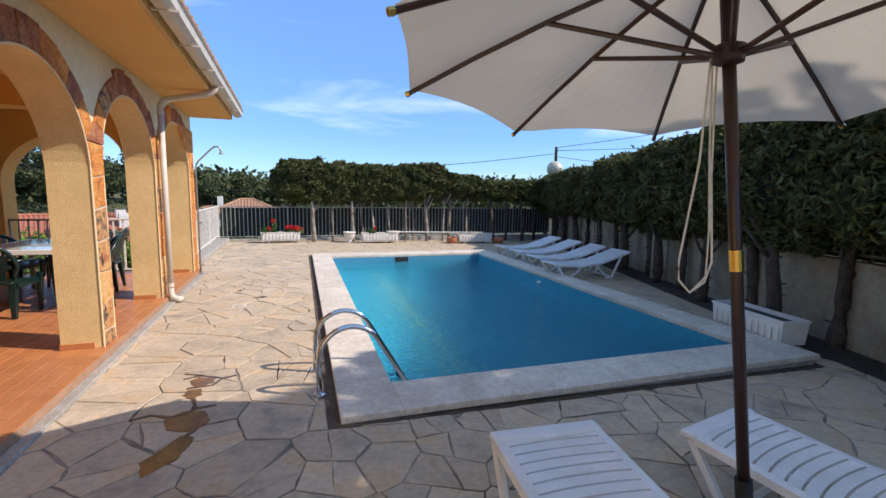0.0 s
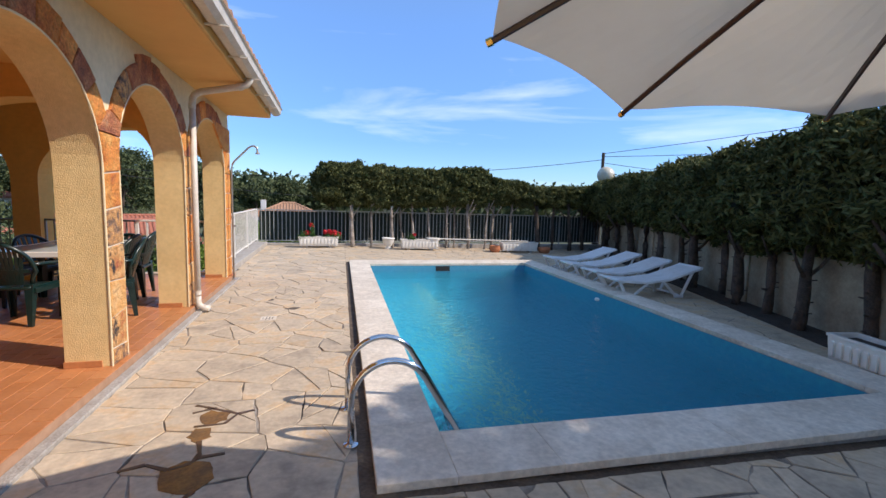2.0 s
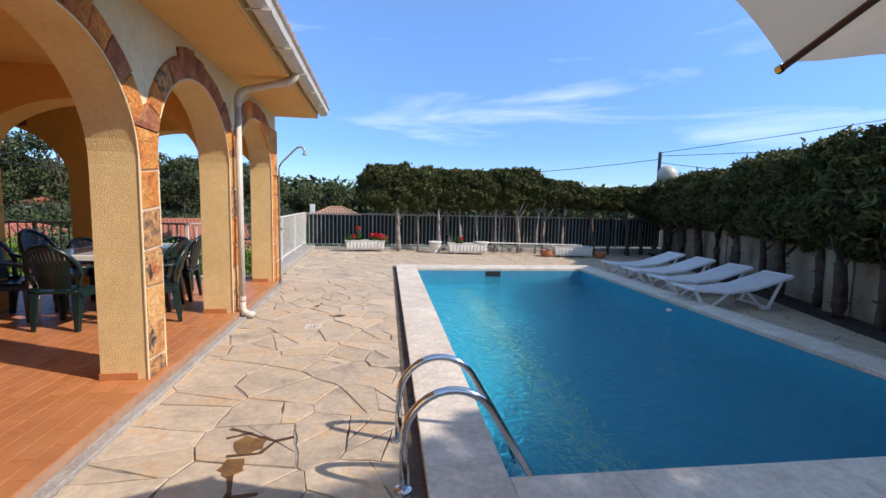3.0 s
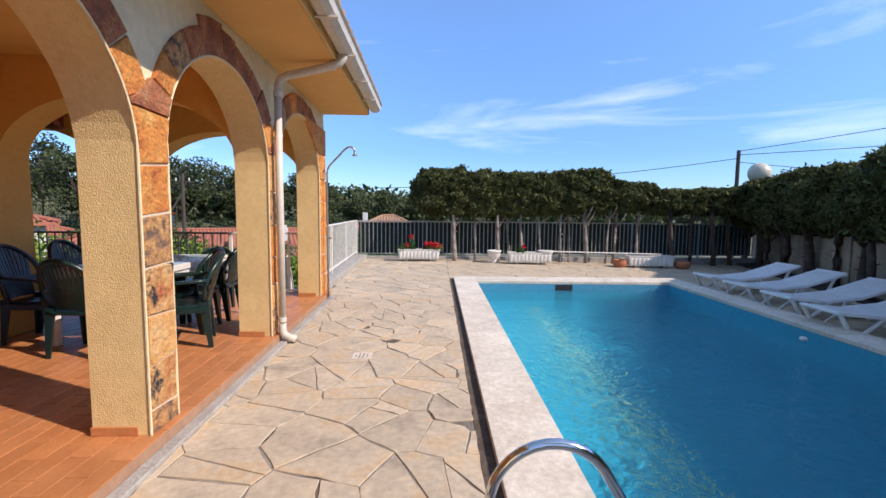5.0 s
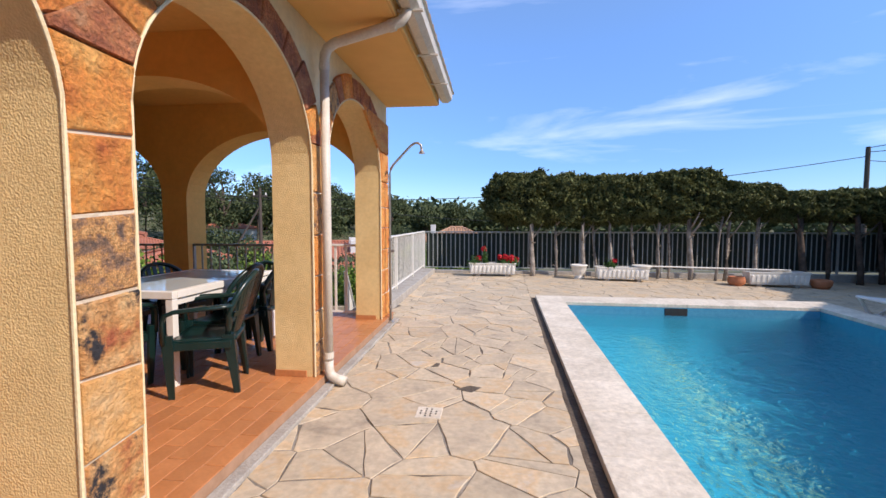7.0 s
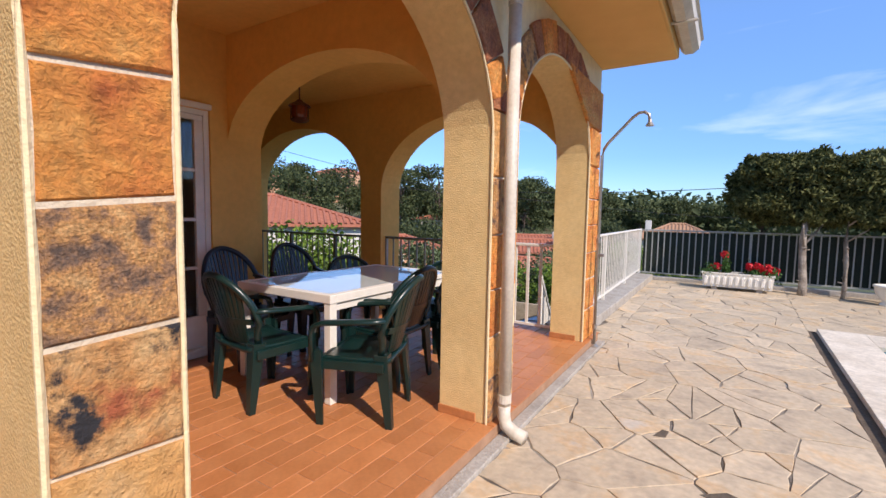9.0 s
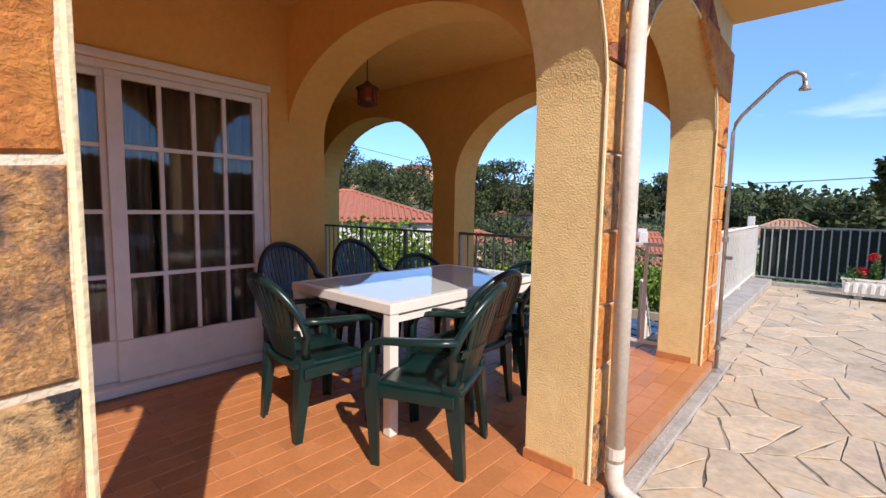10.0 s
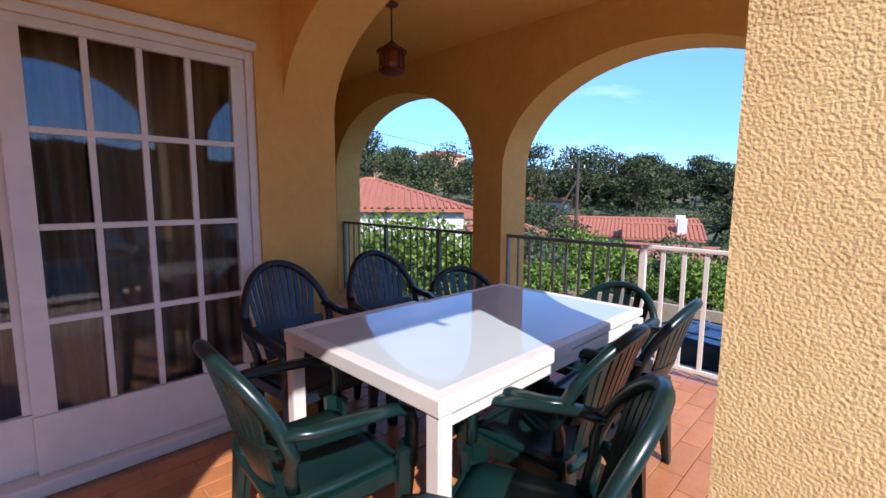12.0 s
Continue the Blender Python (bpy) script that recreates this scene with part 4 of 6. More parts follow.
def fence(name, a, b, label, bar_m, rail_m, z0, z1, step, bar_r, post_every, flat=True):
    """Upright bars between a top and a bottom rail from a to b, with stouter posts."""
    a, b = Vector((*a, 0)), Vector((*b, 0))
    d = b - a
    length = d.length
    rz = math.degrees(math.atan2(d.y, d.x))
    ob = thing(name, (a.x, a.y, z0), label, "fence", rz=rz)
    h = z1 - z0
    part("top_rail", B(0, length, -0.022, 0.022, h - 0.03, h, bevel=0.006), rail_m, ob, local=True)
    part("bottom_rail", B(0, length, -0.015, 0.015, 0.06, 0.085), rail_m, ob, local=True)
    bar = mesh_of(B(-bar_r, bar_r, -bar_r * 0.6, bar_r * 0.6, 0.085, h - 0.03), bar_m)
    post = mesh_of(B(-0.022, 0.022, -0.02, 0.02, 0.0, h - 0.03), bar_m)
    n = int(length / step)
    for i in range(n + 1):
        is_post = i % post_every == 0
        o = new("post" if is_post else "bar", post if is_post else bar)
        o.parent = ob
        o.location = (length * i / n, 0, 0)
    return ob


FENCE_Y = 14.85
fence("fence", (-2.25, FENCE_Y), (9.5, FENCE_Y), "pale grey metal fence of upright bars before a dark backing sheet", M_RAIL, M_RAIL, -0.02, 1.0, 0.118, 0.011, 17)
fence("fence", (-2.12, 9.08), (-2.25, FENCE_Y - 0.05), "white painted metal fence of upright bars on a low kerb", M_WHITE, M_WHITE, 0.03, 1.01, 0.135, 0.010, 14)
fence("railing", (-7.3, 8.74), (-4.82, 8.74), "weathered grey metal railing in the porch arch", M_DARKRAIL, M_DARKRAIL, 0.0, 0.95, 0.115, 0.008, 8)
fence("railing", (-4.47, 8.74), (-3.22, 8.74), "weathered grey metal railing in the porch arch", M_RAIL, M_DARKRAIL, 0.0, 0.955, 0.115, 0.010, 20)
fence("gate_railing", (-3.20, 8.75), (-2.19, 8.75), "white painted metal railing in the porch arch", M_WHITE, M_WHITE, 0.0, 0.96, 0.13, 0.014, 20)
# Added dark sheet that stands in for the shaded hedge between the bars.
screen = bmesh.new()
box(screen, -2.2, 9.5, FENCE_Y + 0.07, FENCE_Y + 0.076, 0.06, 0.95)
solo("fence_mesh", screen, mat("dark_green_backing", (0.012, 0.022, 0.016), (0.02, 0.03, 0.022), 40, 0.9, fine=0.3), "added dark green sheet standing in for the dark hedge behind the fence bars", "screen", loc=(3.6, FENCE_Y + 0.07, 0.06))
kerb = bmesh.new()
box(kerb, -2.38, -1.95, 9.05, FENCE_Y - 0.12, -0.3, 0.03, bevel=0.012)
solo("kerb", kerb, M_CONC, "low cement kerb carrying the side fence", "kerb", kind="structure")
solo("kerb", B(-2.38, 9.6, FENCE_Y - 0.10, FENCE_Y + 0.12, -0.4, -0.02, bevel=0.012), M_CONC, "low cement kerb carrying the far fence", "kerb", kind="structure")

# ---- boundary wall on the hedge side ----
def along(y, dx=0.0):
    return (wall_x(y) + dx, y)


wb = bmesh.new()
prism(wb, [along(-3), along(-3, 0.2), along(FENCE_Y, 0.2), along(FENCE_Y)], "z", -0.4, 0.80)
solo("wall_boundary", wb, M_WHITEWALL, "stained white rendered boundary wall behind the hedge trunks", "wall", kind="structure")
bd = bmesh.new()
prism(bd, [along(-3, -0.55), along(-3), along(FENCE_Y), along(FENCE_Y, -0.55)], "z", -0.4, PAVE - 0.07, 0.03, 0.02)
solo("flower_bed", bd, M_SOIL, "narrow bed of dark soil under the hedge", "soil", kind="structure")
fence("fence", along(-1.0, 0.1), along(FENCE_Y, 0.1), "dark weathered metal fence on the boundary wall", M_DARKRAIL, M_DARKRAIL, 0.80, 1.40, 0.115, 0.009, 18)
for y, h in ((10.5, 0.88), (6.6, 1.0)):
    x, yy = along(y, -0.1)
    solo("wall_pier", B(x, x + 0.34, yy - 0.2, yy + 0.2, -0.3, h, bevel=0.015), M_WHITEWALL, "white rendered pier of the boundary wall", "pier", loc=(x, yy, -0.1), group="boundary wall piers", kind="structure")
# Added black sheet: the darkness under the hedge, painted behind the fence bars.
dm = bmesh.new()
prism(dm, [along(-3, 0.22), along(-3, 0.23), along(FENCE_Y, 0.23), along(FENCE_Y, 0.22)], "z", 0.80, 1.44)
solo("fence_mesh", dm, mat("black_hedge_shade", (0.010, 0.014, 0.011), (0.016, 0.02, 0.016), 40, 0.95, fine=0.3), "added black sheet painting the shade under the hedge behind the boundary fence", "screen", loc=(*along(5, 0.22), 0.80))

# ---- planters and pots ----


def planter(loc, rz, length, label):
    ob = thing("planter", loc, label, "planter", "troughs round the terrace", rz=rz)
    L, D, H = length / 2, 0.17, 0.33
    bm = bmesh.new()
    rows = []
    for z, f in ((0.06, 0.90), (0.30, 0.98), (0.305, 1.03), (H, 1.03)):
        rows.append([bm.verts.new(v) for v in ((-L * (1 - (1 - f) * 0.5), -D * f, z), (L * (1 - (1 - f) * 0.5), -D * f, z), (L * (1 - (1 - f) * 0.5), D * f, z), (-L * (1 - (1 - f) * 0.5), D * f, z))])
    inn = [bm.verts.new(v) for v in ((-L + 0.03, -D + 0.03, H), (L - 0.03, -D + 0.03, H), (L - 0.03, D - 0.03, H), (-L + 0.03, D - 0.03, H))]
    low_ = [bm.verts.new((v.co.x, v.co.y, 0.26)) for v in inn]
    rows += [inn, low_]
    for a, b in zip(rows, rows[1:]):
        for k in range(4):
            bm.faces.new((a[k], a[(k + 1) % 4], b[(k + 1) % 4], b[k]))
    bm.faces.new(rows[0])
    bm.faces.new(low_)
    part("trough", bm, M_WHITE, ob, local=True)
    n = 11
    for i in range(n):
        x = -L + 0.07 + (2 * L - 0.14) * i / (n - 1)
        for s in (-1, 1):
            rb = bmesh.new()
            w = 0.026
            poly = [(x - w, 0.10), (x + w, 0.10), (x + w, 0.24)] + [(x + w * math.cos(a), 0.24 + w * math.sin(a)) for a in [math.pi * k / 6 for k in range(1, 6)]] + [(x - w, 0.24)]
            prism(rb, poly, "y", s * (D - 0.02), s * (D + 0.013), 0.008, 0.008)
            part("relief", rb, M_WHITE, ob, local=True)
    for x in (-L * 0.62, L * 0.62):
        part("foot", B(x - 0.05, x + 0.05, -D * 0.75, D * 0.75, 0.0, 0.062, bevel=0.006), M_CONC, ob, local=True)
    part("soil", B(-L + 0.032, L - 0.032, -D + 0.032, D - 0.032, 0.255, 0.285), M_SOIL, ob, "dry dark soil", local=True)
    return ob


PLANTS = [(-0.44, 14.22, 0, 1.14), (2.56, 13.88, -2, 1.16), (5.75, 13.62, -3, 1.2)]
for x, y, rz, ln in PLANTS:
    planter((x, y, pave_z(x)), rz, ln, "white cast trough with arched relief standing before the far fence")
planter((4.98, 3.28, pave_z(4.98)), 80, 1.0, "white cast trough with arched relief beside the hedge bed")


def leaf_cloud(pts, size, rnd, wide=0.32):
    """Small leaves as one mesh: a bent pair of triangles at each point."""
    n = len(pts)
    pts = np.asarray(pts, float)
    d = rnd.normal(size=(n, 3))
    d /= np.linalg.norm(d, axis=1)[:, None]
    e = rnd.normal(size=(n, 3))
    e -= (e * d).sum(1)[:, None] * d
    e /= np.linalg.norm(e, axis=1)[:, None]
    s = size * rnd.uniform(0.6, 1.35, n)[:, None]
    k = np.cross(d, e) * s * 0.25
    v = np.stack([pts - d * s * 0.5, pts + e * s * wide + k, pts + d * s * 0.5, pts - e * s * wide + k], 1).reshape(-1, 3)
    i = np.arange(n)[:, None] * 4
    f = np.concatenate([i + np.array([[0, 1, 2]]), i + np.array([[0, 2, 3]])], 1).reshape(-1, 3)
    return v, f


def cloud_object(name, v, f, m, parent=None, loc=(0, 0, 0)):
    me = bpy.data.meshes.new(name)
    me.vertices.add(len(v))
    me.vertices.foreach_set("co", np.asarray(v, np.float32).ravel())
    me.loops.add(len(f) * 3)
    me.loops.foreach_set("vertex_index", np.asarray(f, np.int32).ravel())
    me.polygons.add(len(f))
    me.polygons.foreach_set("loop_start", np.arange(len(f), dtype=np.int32) * 3)
    me.update(calc_edges=True)
    me.materials.append(m)
    ob = new(name, me)
    if parent:
        ob.parent = parent
    else:
        ob.location = loc
    return ob


def geranium(x, y, z, w, h, blooms, seed):
    rnd = np.random.default_rng(seed)
    ob = thing("geranium", (x, y, z), "red flowering geranium growing in a white trough", "plant", "geraniums in the troughs")
    st = bmesh.new()
    heads = []
    for i in range(blooms):
        p = (rnd.uniform(-w, w), rnd.uniform(-0.08, 0.08), h * rnd.uniform(0.6, 1.0))
        heads.append(p)
        tube(st, [(p[0] * 0.3, p[1] * 0.3, -0.02), (p[0] * 0.8, p[1] * 0.8, p[2] * 0.6), p], 0.004, 5)
    part("stems", st, M_GERANIUM, ob, local=True)
    pts = np.column_stack([rnd.normal(0, w * 0.6, 420), rnd.normal(0, 0.07, 420), np.abs(rnd.normal(0.03, h * 0.38, 420))])
    v, f = leaf_cloud(pts, 0.05, rnd)
    cloud_object("leaves", v, f, M_GERANIUM, ob)
    for p in heads:
        q = rnd.normal(size=(46, 3))
        q = q / np.linalg.norm(q, axis=1)[:, None] * 0.055 + np.array(p)
        v, f = leaf_cloud(q, 0.055, rnd)
        cloud_object("bloom", v, f, M_PETAL, ob)


geranium(-0.86, 14.2, PAVE + 0.28, 0.12, 0.20, 3, 1)
geranium(-0.62, 14.22, PAVE + 0.28, 0.05, 0.42, 2, 2)
geranium(-0.12, 14.2, PAVE + 0.28, 0.16, 0.22, 7, 3)
geranium(0.06, 14.2, PAVE + 0.28, 0.10, 0.17, 4, 5)
geranium(2.32, 13.88, PAVE + 0.28, 0.08, 0.14, 1, 4)


def pot(name, x, y, prof, m, label):
    solo(name, lathe(prof, 24, (x, y, pave_z(x))), m, label, "pot", loc=(x, y, pave_z(x)), smooth=True)


pot("urn", 1.62, 14.05, [(0.10, 0), (0.11, 0.03), (0.07, 0.07), (0.12, 0.12), (0.17, 0.22), (0.18, 0.30), (0.20, 0.31), (0.20, 0.34), (0.17, 0.34), (0.15, 0.28)], M_WHITE, "white footed urn standing before the far fence")
pot("flower_pot", 4.95, 13.62, [(0.12, 0), (0.17, 0.06), (0.18, 0.13), (0.155, 0.18), (0.17, 0.20), (0.15, 0.20), (0.13, 0.15)], M_POT, "round terracotta pot before the far fence")
pot("flower_pot", 6.6, 13.5, [(0.14, 0), (0.19, 0.08), (0.20, 0.16), (0.18, 0.19), (0.16, 0.19), (0.15, 0.15)], M_POT, "dusty brown terracotta pot before the far fence")
cl_ = lathe([(0.21, 0.335), (0.22, 0.35), (0.22, 0.37), (0.20, 0.375)], 20, (3.0, 13.87, pave_z(2.6)))
solo("bowl", cl_, M_WHITE, "shallow white bowl resting on a trough", "bowl", loc=(3.0, 13.87, PAVE + 0.30))
solo("telescopic_pole", T([(2.9, 13.95, pave_z(2.9) + 0.352), (6.1, 13.70, pave_z(5.8) + 0.352)], 0.018, 10), M_WHITE, "long white pool pole lying across two troughs", "pole", loc=(4.4, 13.8, PAVE + 0.28))
tb = lathe([(0.0, 0.0), (0.03, 0.01), (0.045, 0.035), (0.03, 0.06), (0.0, 0.07)][1:4], 12, (4.3, 7.0, WATER + COPE))
solo("pool_float", tb, M_WHITE, "small white float bobbing at the water's edge", "float", loc=(4.3, 7.0, WATER + COPE), smooth=True)

# ---- sun loungers ----


def lounger(name, label):
    """A white moulded lounger along +y: the foot end at y = 0, the raised back towards y = 1.9."""
    ob = thing(name, (0, 0, 0), label, "sun lounger", "white sun loungers")
    W, Z = 0.30, 0.33

    def deck(y0, y1, z0, z1, n, nm):
        """A panel with bowed slats between two side rails."""
        for s in (-1, 1):
            rail = bmesh.new()
            rows = []
            for k in range(5):
                f = k / 4
                y, z = y0 + (y1 - y0) * f, z0 + (z1 - z0) * f
                rows.append([rail.verts.new(p) for p in ((s * (W - 0.05), y, z - 0.012), (s * W, y, z - 0.016), (s * (W + 0.012), y, z - 0.05), (s * (W - 0.006), y, z - 0.055), (s * (W - 0.02), y, z - 0.035), (s * (W - 0.05), y, z - 0.03))])
            for a, b in zip(rows, rows[1:]):
                for k in range(6):
                    rail.faces.new((a[k], a[(k + 1) % 6], b[(k + 1) % 6], b[k]))
            rail.faces.new(rows[0])
            rail.faces.new(rows[-1])
            part("side_rail", rail, M_PLASTIC, ob, local=True)
        for i in range(n):
            ya, yb = y0 + (y1 - y0) * i / n, y0 + (y1 - y0) * (i + 1) / n - 0.013
            sl = bmesh.new()
            rows = []
            for k in range(9):
                u = -1 + k / 4
                bow = 0.035 * (1 - u * u)
                dz = -0.014 * (1 - u * u)
                za, zb = z0 + (z1 - z0) * (ya - y0) / (y1 - y0), z0 + (z1 - z0) * (yb - y0) / (y1 - y0)
                rows.append([sl.verts.new(p) for p in ((u * (W - 0.04), ya - bow, za + dz - 0.012), (u * (W - 0.04), yb - bow, zb + dz - 0.012), (u * (W - 0.04), yb - bow, zb + dz - 0.026), (u * (W - 0.04), ya - bow, za + dz - 0.026))])
            for a, b in zip(rows, rows[1:]):
                for k in range(4):
                    sl.faces.new((a[k], a[(k + 1) % 4], b[(k + 1) % 4], b[k]))
            sl.faces.new(rows[0])
            sl.faces.new(rows[-1])
            part(nm, sl, M_PLASTIC, ob, local=True)
    deck(0.09, 0.62, Z + 0.01, Z - 0.03, 8, "seat_slat")
    deck(0.62, 1.18, Z - 0.03, Z + 0.02, 8, "seat_slat")
    deck(1.18, 1.92, Z + 0.02, Z + 0.22, 10, "back_slat")
    part("foot_edge", B(-W - 0.01, W + 0.01, 0.0, 0.10, Z - 0.035, Z + 0.005, bevel=0.02), M_PLASTIC, ob, local=True)
    part("head_edge", B(-W, W, 1.88, 1.95, Z + 0.17, Z + 0.215, bevel=0.018), M_PLASTIC, ob, local=True)
    for s in (-1, 1):
        x = s * (W - 0.015)
        for y0, y1, yb in ((0.06, 0.72, 0.30), (1.72, 1.05, 1.42)):
            top_z = Z - 0.03 if y0 < 1 else Z + 0.14
            part("leg", tube(bmesh.new(), [(x, y0, top_z), (x, yb - 0.06 * (1 if y0 < 1 else -1), 0.03)], 0.028, 6), M_PLASTIC, ob, local=True)
            part("leg", tube(bmesh.new(), [(x, y1, Z - 0.05), (x, yb + 0.06 * (1 if y0 < 1 else -1), 0.03)], 0.024, 6), M_PLASTIC, ob, local=True)
            part("runner", B(x - 0.026, x + 0.026, yb - 0.10, yb + 0.10, 0.0, 0.05, bevel=0.012), M_PLASTIC, ob, local=True)
    for y in (0.30, 1.42):
        part("stretcher", T([(-W + 0.02, y, 0.05), (W - 0.02, y, 0.05)], 0.018, 8), M_PLASTIC, ob, local=True)
    return ob


first = lounger("sun_lounger", "white slatted plastic sun lounger standing on the paving")
first.matrix_basis = pose(1.08, 1.63, pave_z(1.1), 0, 0, 175)
copy_thing(first, pose(2.08, 1.45, pave_z(2.1), 0, 0, 191))
for x, y, rz in ((4.62, 7.2, -92), (4.79, 8.11, -91), (4.88, 9.11, -91), (4.94, 10.06, -90)):
    copy_thing(first, pose(x, y, pave_z(x + 0.9), 0, 0, rz) @ Matrix.Diagonal((0.95, 0.87, 1.0, 1.0)))

# ---- parasol ----
UX, UY = 1.28, 1.08


def mast(z):
    """The middle of the leaning pole at height z."""
    return Vector((1.40 + 0.125 * (2.05 - z), 0.98 - 0.04 * (2.05 - z), z))


BX, BY, _ = mast(PAVE)
um = thing("parasol", (BX, BY, PAVE), "open off-white canvas parasol with a leaning dark wooden pole", "parasol")
R, ZT, ZA = 1.17, 1.84, 2.38
PH = math.radians(50)
part("pole", T([mast(PAVE + 0.06), mast(2.46)], 0.024, 14), M_WOODDK, um, smooth=True)
part("brass_joint", T([mast(1.17), mast(1.255)], 0.0265, 14), M_BRASS, um, "shiny brass joint")
part("runner", lathe([(0.03, 1.96), (0.055, 1.97), (0.055, 2.03), (0.03, 2.04)], 16, (mast(2.0).x, mast(2.0).y, 0)), M_WOODDK, um)
part("crown", lathe([(0.03, 2.34), (0.06, 2.36), (0.06, 2.42), (0.02, 2.47)], 16, (mast(2.40).x, mast(2.40).y, 0)), M_WOODDK, um)
part("stand_tube", T([mast(PAVE + 0.05), mast(PAVE + 0.36)], 0.034, 12), M_RUBBER, um)
part("base", lathe([(0.20, PAVE), (0.20, PAVE + 0.03), (0.17, PAVE + 0.06), (0.05, PAVE + 0.08)], 24, (BX, BY, 0)), M_CONC, um)


def cloth(c, s, f, r):
    """A place on the canopy: its rim stays level with the hub's lean taken up towards the middle."""
    top = mast(ZA)
    return (UX + (top.x - UX) * (1 - f) + c * r, UY + (top.y - UY) * (1 - f) + s * r)


can = bmesh.new()
NS, NR = 8, 7
grid_ = []
for i in range(8 * NS):
    a = PH + 2 * math.pi * i / (8 * NS)
    s = (i % NS) / NS
    dip = 4 * s * (1 - s)
    row = []
    for k in range(NR + 1):
        f = 0.04 + 0.96 * k / NR
        r = R * f * (1 - 0.085 * dip * f)
        z = ZA + (ZT - ZA) * f - 0.05 * math.sin(math.pi * f) * dip + 0.035 * dip * f * f + 0.03 * math.sin(math.pi * f)
        x, y = cloth(math.cos(a), math.sin(a), f, r)
        row.append(can.verts.new((x, y, z + 0.012 + 0.12 * max(0.0, -r * math.cos(a)))))
    grid_.append(row)
for i in range(8 * NS):
    p, q = grid_[i], grid_[(i + 1) % (8 * NS)]
    for k in range(NR):
        can.faces.new((p[k], p[k + 1], q[k + 1], q[k]))
canopy = part("canopy", can, M_CANVAS, um, "stretched off-white canvas")
so = canopy.modifiers.new("thickness", "SOLIDIFY")
so.thickness = 0.003
for i in range(8):
    a = PH + i * math.pi / 4
    c, s = math.cos(a), math.sin(a)
    ribs = [(*cloth(c, s, f, R * f), ZA + (ZT - ZA) * f + 0.03 * math.sin(math.pi * f) - 0.006 + 0.12 * max(0.0, -c * R * f)) for f in (0.05, 0.3, 0.5, 0.75, 1.0)]
    rb = part("rib", T(ribs, 0.011, 6), M_WOODDK, um)
    part("strut", T([mast(2.0) + Vector((c * 0.05, s * 0.05, 0)), ribs[2]], 0.011, 6), M_WOODDK, rb)
    part("rib_tip", T([ribs[4], (ribs[4][0] + c * 0.02, ribs[4][1] + s * 0.02, ribs[4][2] - 0.006)], 0.014, 6), M_BRASS, rb)
# the pull cord hangs from the runner in one long loop, doubled on one side
loop = [(1.390, 1.04, 2.02), (1.330, 1.0, 1.60), (1.245, 0.98, 1.22), (1.240, 0.97, 1.14), (1.290, 0.96, 1.09), (1.350, 0.95, 1.13), (1.380, 0.95, 1.21), (1.385, 0.99, 1.55), (1.410, 1.03, 1.99)]
part("cord", T(loop, 0.0045, 6), M_ROPE, um, "loose white cord")
part("cord", T([(1.397, 1.04, 2.02), (1.377, 1.0, 1.64), (1.375, 0.97, 1.34), (1.360, 0.955, 1.15), (1.300, 0.96, 1.095)], 0.004, 6), M_ROPE, um, "loose white cord")

# ---- clipped hedges ----


